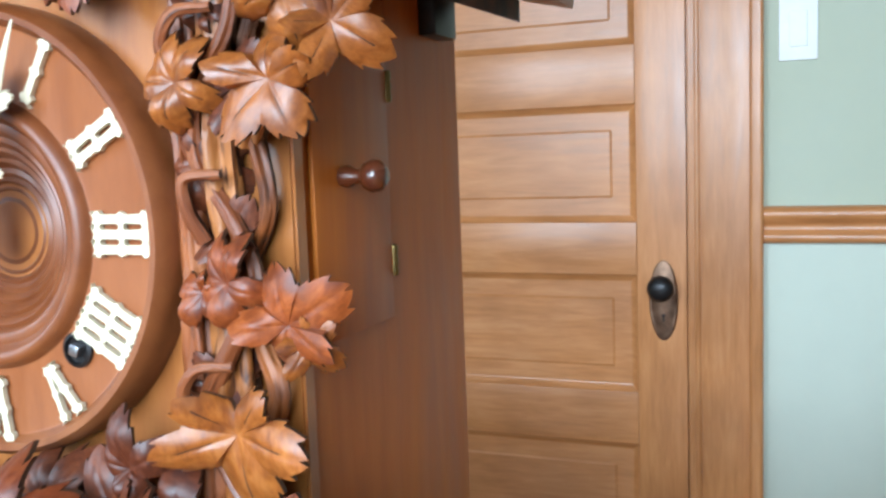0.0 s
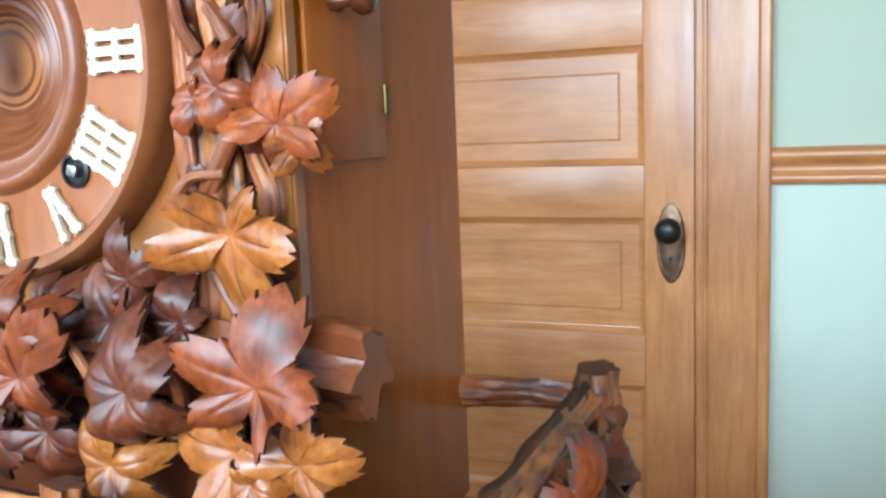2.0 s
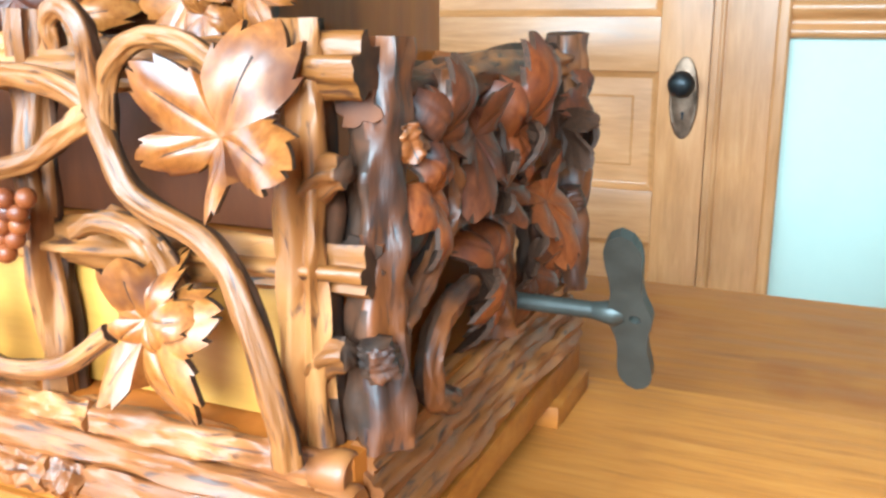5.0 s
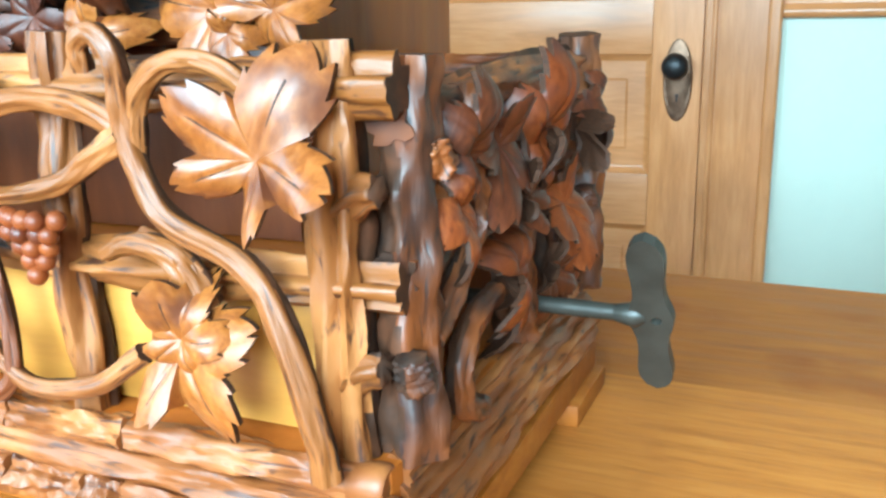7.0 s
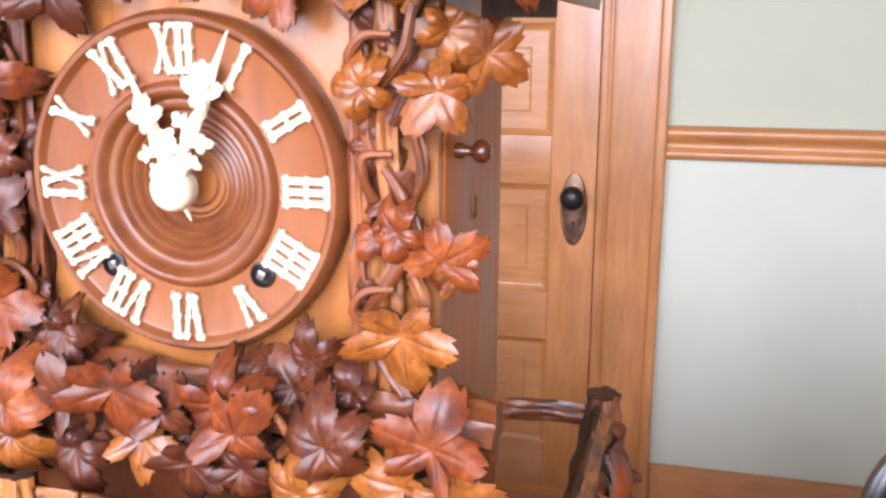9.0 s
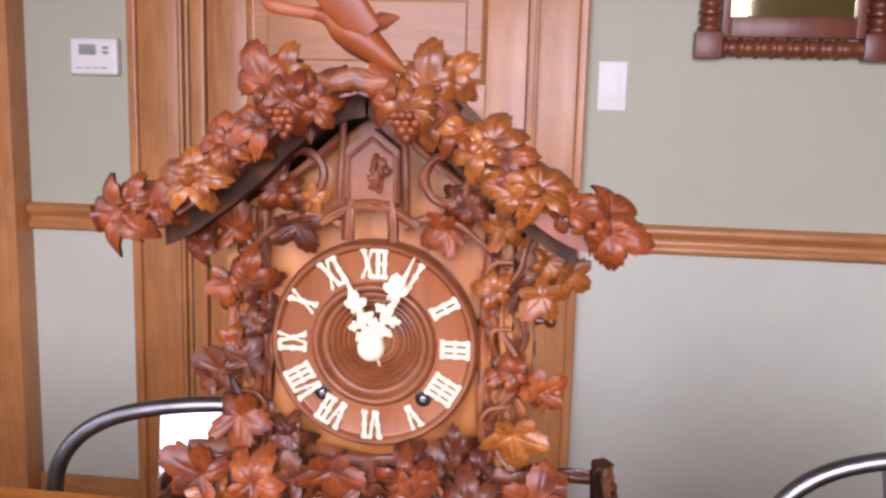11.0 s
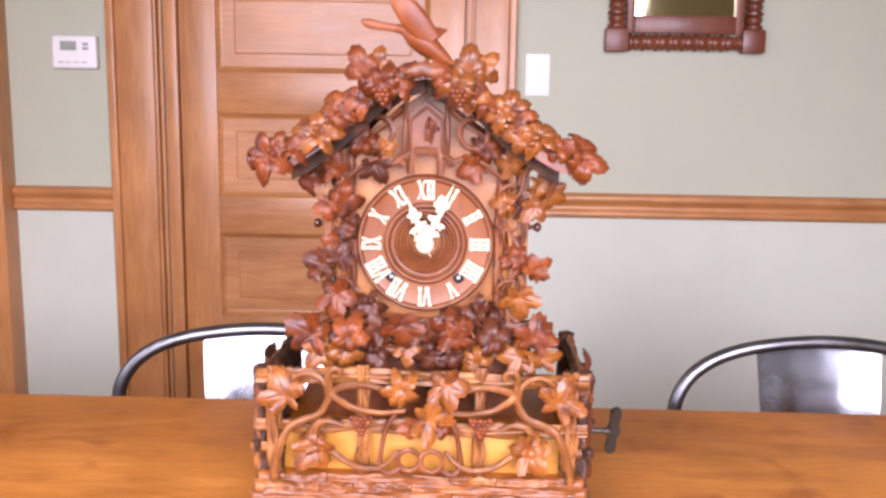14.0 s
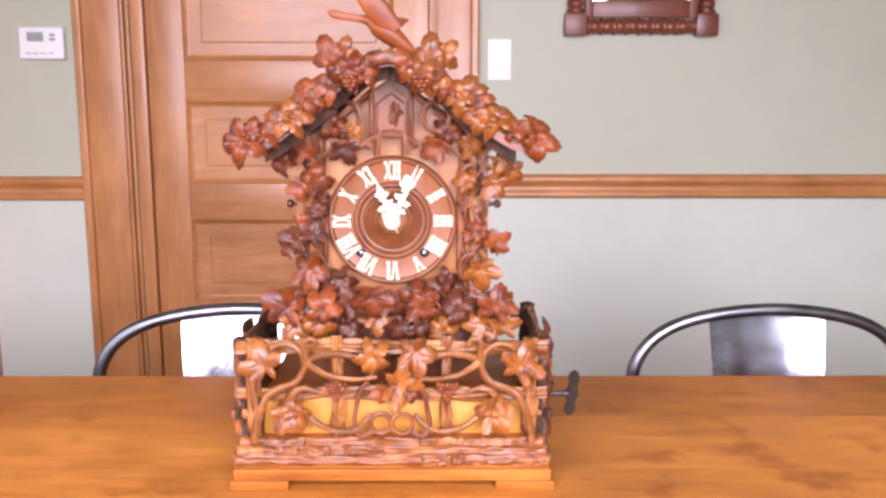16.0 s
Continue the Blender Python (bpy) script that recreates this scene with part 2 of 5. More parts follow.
# ---- mesh helpers ----
def part(name, bm, mat, parent=None, label="", smooth=True, at=None, carved=None):
    """Links a bmesh as one object. carved: the direction that a carved piece faces; its flanks and back take the
    black-brown stain, which also puts shade into their colour.
    """
    me = bpy.data.meshes.new(name)
    bmesh.ops.recalc_face_normals(bm, faces=bm.faces)
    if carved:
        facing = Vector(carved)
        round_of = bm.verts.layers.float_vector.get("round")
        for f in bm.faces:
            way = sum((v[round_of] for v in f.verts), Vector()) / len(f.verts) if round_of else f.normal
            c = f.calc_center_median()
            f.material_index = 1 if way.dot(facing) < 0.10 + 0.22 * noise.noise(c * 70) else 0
    bm.to_mesh(me)
    bm.free()
    me.materials.append(mat)
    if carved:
        me.materials.append(STAIN_SHADE)
    if smooth:
        for p in me.polygons:
            p.use_smooth = True
        me.set_sharp_from_angle(angle=radians(78 if carved else 52))
    ob = new(name, me)
    if parent:
        ob.parent = parent
    if at:
        ob.matrix_basis = at
    if label:
        tagged(ob, label)
    return ob


def empty(name, x=0, y=0, z=0, rz=0):
    ob = new(name)
    ob.matrix_basis = pose(x, y, z, 0, 0, rz)
    ob.empty_display_size = 0.05
    return ob


def box(lo, hi, bevel=0.0, bm=None, seg=2):
    bm = bm or bmesh.new()
    c = [(a + b) / 2 for a, b in zip(lo, hi)]
    r = bmesh.ops.create_cube(bm, size=1, matrix=Matrix.Translation(c) @ Matrix.Diagonal([b - a for a, b in zip(lo, hi)] + [1]))
    if bevel:
        edges = list({e for v in r["verts"] for e in v.link_edges})
        bmesh.ops.bevel(bm, geom=edges, offset=bevel, segments=seg, affect="EDGES", profile=0.6)
    return bm


def lathe(profile, seg=48, bm=None, m=None):
    """Turned form about z from (radius, height) pairs."""
    bm = bm or bmesh.new()
    rings = []
    for r, h in profile:
        if r < 1e-6:
            rings.append([bm.verts.new((0, 0, h))])
        else:
            rings.append([bm.verts.new((r * math.cos(2 * math.pi * k / seg), r * math.sin(2 * math.pi * k / seg), h)) for k in range(seg)])
    for a, b in zip(rings, rings[1:]):
        for k in range(seg):
            q = [a[k % len(a)], a[(k + 1) % len(a)], b[(k + 1) % len(b)], b[k % len(b)]]
            q = [v for i, v in enumerate(q) if v not in q[:i]]
            if len(q) > 2:
                bm.faces.new(q)
    if m:
        bmesh.ops.transform(bm, matrix=m, verts=[v for ring in rings for v in ring])
    return bm


def spline(points, per=8):
    """A smooth line through the points (Catmull-Rom)."""
    p = [Vector(q) for q in points]
    p = [2 * p[0] - p[1], *p, 2 * p[-1] - p[-2]]
    out = []
    for a, b, c, d in zip(p, p[1:], p[2:], p[3:]):
        for k in range(per):
            t = k / per
            out.append(0.5 * (2 * b + (c - a) * t + (2 * a - 5 * b + 4 * c - d) * t * t + (3 * b - a - 3 * c + d) * t ** 3))
    return out + [p[-2]]


def tube(points, radius, seg=10, rough=0.0, bm=None, per=8, flat=1.0, closed_end=True):
    """A round bar along a smooth line. radius: one number, or start and end; rough: depth of bark-like furrows."""
    bm = bm or bmesh.new()
    line = spline(points, per) if per > 1 else [Vector(p) for p in points]
    r0, r1 = radius if isinstance(radius, tuple) else (radius, radius)
    seed = line[0] * 91.0
    side, rings = None, []
    if rough:
        seg = max(seg, 32)
    round_of = bm.verts.layers.float_vector.get("round") or bm.verts.layers.float_vector.new("round")
    for i, c in enumerate(line):
        way = (line[min(i + 1, len(line) - 1)] - line[max(i - 1, 0)]).normalized()
        if side is None:
            side = way.orthogonal().normalized()
            if abs(way.y) < 0.9:
                side = way.cross(Vector((0, 1, 0))).normalized()
        side = (side - way * side.dot(way)).normalized()
        up = way.cross(side)
        r, ring = r0 + (r1 - r0) * i / (len(line) - 1), []
        for k in range(seg):
            a = 2 * math.pi * k / seg
            f = 1.0
            if rough:
                f += rough * (0.38 * math.sin(a * 5 + 4 * noise.noise(Vector((i * 0.06, 7.0, 1.0)) + seed)) + noise.noise(Vector((math.cos(a) * 2.6, math.sin(a) * 2.6, i * 0.22)) + seed) + 0.5 * noise.noise(Vector((a * 2.6, i * 0.30, 3.0)) + seed))
            v = bm.verts.new(c + (side * math.cos(a) + up * math.sin(a) * flat) * r * f)
            v[round_of] = side * math.cos(a) + up * math.sin(a)
            ring.append(v)
        rings.append(ring)
    uv, run, shift = bm.loops.layers.uv.verify(), [0.0], noise.noise(seed * 3.7) * 5
    for a, b in zip(line, line[1:]):
        run.append(run[-1] + (b - a).length * 6)
    for i, (a, b) in enumerate(zip(rings, rings[1:])):
        for k in range(seg):
            f = bm.faces.new((a[k], a[(k + 1) % seg], b[(k + 1) % seg], b[k]))
            for loop, (du, dv) in zip(f.loops, ((0, 0), (1, 0), (1, 1), (0, 1))):
                loop[uv].uv = ((k + du) / seg + shift, (run[i + dv]) * 1.0 + shift * 7)
    if closed_end:
        bm.faces.new(rings[0][::-1])
        bm.faces.new(rings[-1])
    return bm


def prism(outline, y0, y1, bm=None, bevel=0.0):
    """A plate with the outline in x and z, from depth y0 to y1."""
    bm = bm or bmesh.new()
    f = bm.faces.new([bm.verts.new((x, y0, z)) for x, z in outline])
    r = bmesh.ops.extrude_face_region(bm, geom=[f])
    vs = [e for e in r["geom"] if isinstance(e, bmesh.types.BMVert)]
    bmesh.ops.translate(bm, vec=(0, y1 - y0, 0), verts=vs)
    if bevel:
        es = [e for e in bm.edges if abs(e.verts[0].co.y - e.verts[1].co.y) < 1e-7]
        bmesh.ops.bevel(bm, geom=es, offset=bevel, segments=2, affect="EDGES")
    return bm


def leaf_mesh(name, mat, seed, curl=0.25, cup=0.10, narrow=1.0):
    """A carved vine leaf about 1 across: broad fanned lobes with toothed ends and narrow bays, each domed like a petal with a cut, dark-stained vein. Faces +z, tip at +y."""
    rnd = random.Random(seed)
    lobes = [(90, 0.66, 0.36), (20, 0.60, 0.34), (160, 0.60, 0.34), (-50, 0.44, 0.34), (230, 0.44, 0.34)]
    lobes = [(a + rnd.uniform(-10, 10), r * rnd.uniform(0.84, 1.12), w * rnd.uniform(0.9, 1.1), rnd.uniform(-1, 1)) for a, r, w in lobes]
    seg, rows = 176, 10
    bm = bmesh.new()

    def reach(d, r, w):
        """How far a ray at the angle d from a lobe's axis stays inside that lobe."""
        c, a, b = 0.56 * r, 0.45 * r, w * r
        s, k = math.sin(d), math.cos(d)
        p, q, e = k * k / a ** 2 + s * s / b ** 2, -2 * c * k / a ** 2, c * c / a ** 2 - 1.0
        disc = q * q - 4 * p * e
        return (-q + math.sqrt(disc)) / (2 * p) if disc > 0 else 0.0

    spokes = []
    for k in range(seg):
        deg = 360 * k / seg - 90
        best, which, off = 0.17, 0, 0.0
        for j, (a, r, w, up) in enumerate(lobes):
            d = math.radians((deg - a + 180) % 360 - 180)
            t = reach(d, r, w) if abs(d) < 1.4 else 0.0
            if t > best:
                best, which, off = t, j, d
        # a pointed end and two or three hooked teeth on each flank of a lobe
        saw = (abs(off) * 4.0 + 0.10 * math.sin(seed * 1.7 + which * 2.1 + (off > 0))) % 1.0
        best *= 1.0 + (0.07 - 0.15 * saw ** 0.8) * min(1.0, max(0.0, best - 0.2) / 0.22)
        spokes.append((math.radians(deg), best, which, off))

    def height(t, which, off):
        a, r, w, up = lobes[which]
        along, across = t * math.cos(off) / r, abs(t * math.sin(off)) / (w * r)
        out = max(0.0, min(1.0, (along - 0.15) / 0.4))
        dome = -0.075 * out * across ** 2
        groove = -0.020 * math.exp(-(across / 0.13) ** 2) * min(1.0, along * 4) * (1.15 - min(1.0, along))
        rise = (0.03 + cup * 0.6) * math.sin(math.pi * min(1.0, along) * 0.78) - curl * 0.9 * max(0.0, along - 0.45) ** 2
        twist = 0.16 * math.sin(seed * 2.3 + which * 1.9) * along * t * math.sin(off) / (w * r)
        return dome + groove + rise + twist + up * 0.34 * along ** 1.6 + 0.035 * math.sin(3.2 * along + 2.1 * off + seed) * along

    grid = [[(best * i / rows * math.cos(a) * narrow, best * i / rows * math.sin(a), height(best * i / rows, which, off)) for a, best, which, off in spokes] for i in range(1, rows + 1)]
    top = [[bm.verts.new(p) for p in ring] for ring in grid]
    hub = bm.verts.new((0, 0, 0))
    low = [[bm.verts.new((x * 0.985, y * 0.985, z - 0.05)) for x, y, z in ring] for ring in (grid[4], grid[-1])]
    hub2 = bm.verts.new((0, 0, -0.10))
    for k in range(seg):
        j = (k + 1) % seg
        bm.faces.new((hub, top[0][k], top[0][j]))
        vein = spokes[k][1] > 0.25 and spokes[k][2] == spokes[j][2] and spokes[k][3] <= 0 < spokes[j][3]
        for i, (a, b) in enumerate(zip(top, top[1:])):
            bm.faces.new((a[k], b[k], b[j], a[j])).material_index = 1 if vein and 1 < i < 6 and mat is LEAF_GOLD else 0
        # dark undersides and rims paint a shadow edge round each leaf
        for under in ((top[-1][k], low[1][k], low[1][j], top[-1][j]), (low[1][k], low[0][k], low[0][j], low[1][j]), (hub2, low[0][j], low[0][k])):
            bm.faces.new(under).material_index = 1
    bmesh.ops.recalc_face_normals(bm, faces=bm.faces)
    me = bpy.data.meshes.new(name)
    bm.to_mesh(me)
    bm.free()
    for p in me.polygons:
        p.use_smooth = True
    me.set_sharp_from_angle(angle=radians(50))
    me.materials.append(mat)
    me.materials.append(STAIN_SHADE if mat is not IVORY else IVORY)
    return me


LEAVES = {key: [leaf_mesh("leaf", mat, s, c, u, w) for s, c, u, w in ((3, 0.25, 0.10, 1.0), (7, 0.45, 0.16, 0.92), (12, 0.1, 0.06, 1.05), (19, 0.6, 0.2, 0.85))]
          for key, mat in (("m", LEAF), ("g", LEAF_GOLD), ("d", LEAF_DARK))}


def leaf(parent, x, y, z, size, turn, tone="m", kind=0, tip=0, lean=0, face=0):
    """A carved leaf on a clock part. turn: degrees clockwise of its tip from upright; tip: nods forward; lean: turns sideways; face: 0 front, 90 right side."""
    ob = new("leaf", LEAVES[tone][kind % 4])
    ob.parent = parent
    ob.matrix_basis = pose(x, y, z, 0, 0, face) @ pose(0, 0, 0, 90) @ pose(0, 0, 0, tip, lean, 0) @ pose(0, 0, 0, 0, 0, -turn) @ Matrix.Diagonal((size, size, size, 1))
    return ob


# ---- room ----
WALL_Y = 1.60
SLAB_L, SLAB_R, DOOR_TOP = -0.779, 0.030, 1.99


def structure(name, lo, hi, mat, label, bevel=0.0):
    return tagged(part(name, box(lo, hi, bevel), mat, None, "", bevel > 0), label, name.split("_")[0], "", "structure")


structure("floor", (-2.2, -2.2, -0.1), (2.9, 1.8, 0.0), FLOOR, "dark varnished oak floor under the dining table")
structure("ceiling", (-2.2, -2.2, 2.6), (2.9, 1.8, 2.7), CEIL, "plain off-white painted ceiling of the dining room")
DADO_TOP = 0.91
north = bmesh.new()
box((-2.0, WALL_Y, DADO_TOP), (SLAB_L - 0.03, WALL_Y + 0.12, 2.6), 0, north)
box((SLAB_R + 0.03, WALL_Y, DADO_TOP), (2.7, WALL_Y + 0.12, 2.6), 0, north)
box((SLAB_L - 0.03, WALL_Y, DOOR_TOP + 0.04), (SLAB_R + 0.03, WALL_Y + 0.12, 2.6), 0, north)
tagged(part("wall_north", north, WALL, None, "", False), "sage green painted plaster wall above the chair rail", "wall", "", "structure")
# lower wall apart, its stronger light carried by a paler colour
north = bmesh.new()
box((-2.0, WALL_Y, 0), (SLAB_L - 0.03, WALL_Y + 0.12, DADO_TOP), 0, north)
box((SLAB_R + 0.03, WALL_Y, 0), (2.7, WALL_Y + 0.12, DADO_TOP), 0, north)
tagged(part("wall_north_dado", north, WALL_LOW_LIT, None, "", False), "wall under the chair rail, paler grey-green for the stronger light there", "wall", "", "structure")
bm = bmesh.new()
box((-2.12, -2.12, 0), (-2.0, -1.3, 2.6), 0, bm)
box((-2.12, -0.2, 0), (-2.0, 1.72, 2.6), 0, bm)
box((-2.12, -1.3, 0), (-2.0, -0.2, 0.93), 0, bm)
box((-2.12, -1.3, 2.23), (-2.0, -0.2, 2.6), 0, bm)
tagged(part("wall_west", bm, WALL, None, "", False), "sage green side wall with one tall window", "wall", "", "structure")
for nm, spans in (("wall_south", ((-2.0, -1.35), (-0.25, 0.05), (1.15, 2.7))),):
    bm = bmesh.new()
    for a, b in spans:
        box((a, -2.12, 0), (b, -2.0, 2.6), 0, bm)
    for a, b in ((-1.35, -0.25), (0.05, 1.15)):
        box((a, -2.12, 0), (b, -2.0, 0.93), 0, bm)
        box((a, -2.12, 2.23), (b, -2.0, 2.6), 0, bm)
    tagged(part(nm, bm, WALL, None, "", False), "sage green wall with two tall windows", "wall", "", "structure")
structure("wall_east", (2.7, -2.12, 0), (2.82, 1.72, 2.6), WALL, "plain sage green painted side wall")


def rail_profile(name, x0, x1, z0, label):
    """Chair rail: two rounded beads with a cove between, along the wall."""
    prof = [(0, 0), (0.014, 0), (0.020, 0.006), (0.020, 0.016), (0.013, 0.022), (0.010, 0.029), (0.012, 0.036), (0.018, 0.042), (0.025, 0.050), (0.025, 0.060), (0.018, 0.068), (0, 0.070)]
    bm = bmesh.new()
    a = [bm.verts.new((x0, WALL_Y - d, z0 + h)) for d, h in prof]
    b = [bm.verts.new((x1, WALL_Y - d, z0 + h)) for d, h in prof]
    for i in range(len(prof) - 1):
        bm.faces.new((a[i], b[i], b[i + 1], a[i + 1]))
    bm.faces.new(a)
    bm.faces.new(b)
    return tagged(part(name, bm, OAK_H), label, "trim", "", "structure")


rail_profile("trim", 0.176, 2.70, 0.884, "varnished oak chair rail with two beads")
rail_profile("trim", -1.270, -0.975, 0.876, "varnished oak chair rail with two beads")
structure("baseboard", (0.176, WALL_Y - 0.02, 0), (2.7, WALL_Y, 0.19), OAK_H, "tall varnished oak baseboard", 0.004)
structure("baseboard", (-1.270, WALL_Y - 0.02, 0), (-0.975, WALL_Y, 0.19), OAK_H, "tall varnished oak baseboard", 0.004)


def casing(x0, x1, inner):
    """Upright door casing: a flat field, a round bead at its inner edge and a raised back band outside."""
    bm = bmesh.new()
    s = 1 if inner > (x0 + x1) / 2 else -1
    out = x0 if s > 0 else x1
    if s < 0:
        box((inner + 0.0005, WALL_Y - 0.0155, 0), (inner + 0.027, WALL_Y, DOOR_TOP + 0.03), 0, bm)
    box((min(out + s * 0.024, inner - s * 0.026), WALL_Y - 0.020, 0), (max(out + s * 0.024, inner - s * 0.026), WALL_Y, DOOR_TOP + 0.03), 0.002, bm)
    box((min(out, out + s * 0.024), WALL_Y - 0.032, 0), (max(out, out + s * 0.024), WALL_Y, DOOR_TOP + 0.03), 0.006, bm, 3)
    box((min(inner, inner - s * 0.011), WALL_Y - 0.016, 0), (max(inner, inner - s * 0.011), WALL_Y, DOOR_TOP + 0.03), 0.004, bm, 3)
    box((min(inner - s * 0.013, inner - s * 0.024), WALL_Y - (0.024 if s > 0 else 0.019), 0), (max(inner - s * 0.013, inner - s * 0.024), WALL_Y, DOOR_TOP + 0.03), 0.005, bm, 3)
    return tagged(part("trim", bm, OAK_V), "varnished oak door casing with beaded edge", "door casing", "", "structure")


casing(-0.975, -0.820, -0.820)
casing(0.035, 0.176, 0.035)
structure("trim", (-1.0, WALL_Y - 0.032, DOOR_TOP + 0.03), (0.2, WALL_Y, DOOR_TOP + 0.17), OAK_H, "varnished oak head casing over the door", 0.006)
bm = bmesh.new()
box((-0.818, WALL_Y - 0.006, 0), (-0.783, WALL_Y + 0.11, DOOR_TOP + 0.03), 0.002, bm)
box((-0.783, WALL_Y + 0.062, 0), (-0.770, WALL_Y + 0.11, DOOR_TOP + 0.02), 0.002, bm)
tagged(part("trim", bm, OAK_V), "oak door jamb with stop", "door jamb", "", "structure")
structure("trim", (0.032, WALL_Y + 0.004, 0), (0.060, WALL_Y + 0.11, DOOR_TOP + 0.03), OAK_V, "oak door jamb on the latch side", 0.002)
structure("backdrop", (-1.0, WALL_Y + 0.16, 0), (0.3, WALL_Y + 0.18, 2.4), SHADOW_GAP, "dark space behind the closed door")


def panel_door():
    """Five-panel door: stiles, rails, and sunk panels with a sloped moulding."""
    y0, y1 = WALL_Y + 0.008, WALL_Y + 0.050
    door = tagged(empty("door", SLAB_L, y0, 0.01), "closed varnished oak door with five level panels", "door", "", "structure")
    inv = pose(-SLAB_L, -y0, -0.01)
    pl, pr = -0.675, -0.069
    cuts = [(0.20, 0.458), (0.569, 0.815), (0.923, 1.162), (1.280, 1.530), (1.638, 1.885)]
    part("stile", box((SLAB_L, y0, 0.01), (pl, y1, DOOR_TOP), 0.0015), OAK_V, door, at=inv)
    part("stile", box((pr, y0, 0.01), (SLAB_R, y1, DOOR_TOP), 0.0015), OAK_V, door, at=inv)
    edges = [0.01, *[v for c in cuts for v in c], DOOR_TOP]
    for a, b in zip(edges[::2], edges[1::2]):
        part("rail", box((pl + 0.0005, y0, a), (pr - 0.0005, y1, b), 0.0015), OAK_H, door, at=inv)
    for a, b in cuts:
        bm = bmesh.new()
        rings = []
        for inset, depth in ((0.0, 0.002), (0.004, 0.007), (0.012, 0.012), (0.015, 0.013), (0.05, 0.0135), (0.054, 0.011)):
            rings.append([bm.verts.new((x, y0 + depth, z)) for x, z in ((pl + inset, a + inset), (pr - inset, a + inset), (pr - inset, b - inset), (pl + inset, b - inset))])
        for p, q in zip(rings, rings[1:]):
            for k in range(4):
                bm.faces.new((p[k], p[(k + 1) % 4], q[(k + 1) % 4], q[k]))
        bm.faces.new(rings[-1])
        part("panel", bm, OAK_H, door, smooth=False, at=inv)
    # oval plate with knob and keyhole
    plate = lathe([(0, 0), (0.9, 0), (1.0, 0.0015), (1.0, 0.003), (0.93, 0.0052), (0.8, 0.0042), (0.74, 0.0056), (0, 0.0066)], 48)
    bmesh.ops.transform(plate, matrix=Matrix.Diagonal((0.0290, 0.082, 1, 1)), verts=plate.verts)
    esc = part("escutcheon", plate, BRONZE, door, "oval patinated bronze door plate", at=inv @ pose(-0.016, y0, 0.764, 90))
    knob = lathe([(0.010, 0), (0.010, 0.016), (0.0135, 0.022), (0.022, 0.027), (0.0265, 0.036), (0.0255, 0.045), (0.018, 0.053), (0, 0.056)], 32)
    part("knob", knob, BLACK, esc, "dark round door knob", at=pose(0, 0.030, 0.005))
    bm = lathe([(0, 0), (0.0035, 0), (0.0035, 0.0012), (0, 0.0012)], 16)
    box((-0.0017, -0.012, 0), (0.0017, 0, 0.0012), 0, bm)
    part("keyhole", bm, BLACK, esc, at=pose(0, -0.030, 0.0065))
    return door


panel_door()


def switch_plate():
    sw = tagged(empty("light_switch", 0.236, WALL_Y, 1.283), "white plastic light switch plate on the wall", "light switch")
    part("plate", box((-0.034, -0.006, -0.058), (0.034, 0, 0.058), 0.003), WHITE, sw)
    part("rocker", box((-0.016, -0.0095, -0.033), (0.016, -0.005, 0.033), 0.002), WHITE, sw)
    for z in (-0.048, 0.048):
        part("screw", lathe([(0, 0.0012), (0.003, 0.001), (0.0032, 0)], 12), WHITE, sw, at=pose(0, -0.006, z, 90))


def thermostat():
    th = tagged(empty("thermostat", -1.068, WALL_Y, 1.327), "white wall thermostat with a small grey display", "thermostat")
    part("body", box((-0.064, -0.026, -0.046), (0.064, 0, 0.046), 0.008, None, 3), WHITE, th)
    part("display", box((-0.038, -0.0275, 0.004), (0.008, -0.025, 0.030), 0.001), GREY, th, "grey liquid crystal display")
    for z in (0.010, 0.022):
        part("button", box((0.026, -0.0285, z - 0.004), (0.042, -0.025, z + 0.004), 0.001), GREY, th)
    bm = bmesh.new()
    for k in range(4):
        box((-0.046 + 0.022 * k, -0.0267, -0.030), (-0.030 + 0.022 * k, -0.0255, -0.027), 0, bm)
    part("marking", bm, GREY, th)


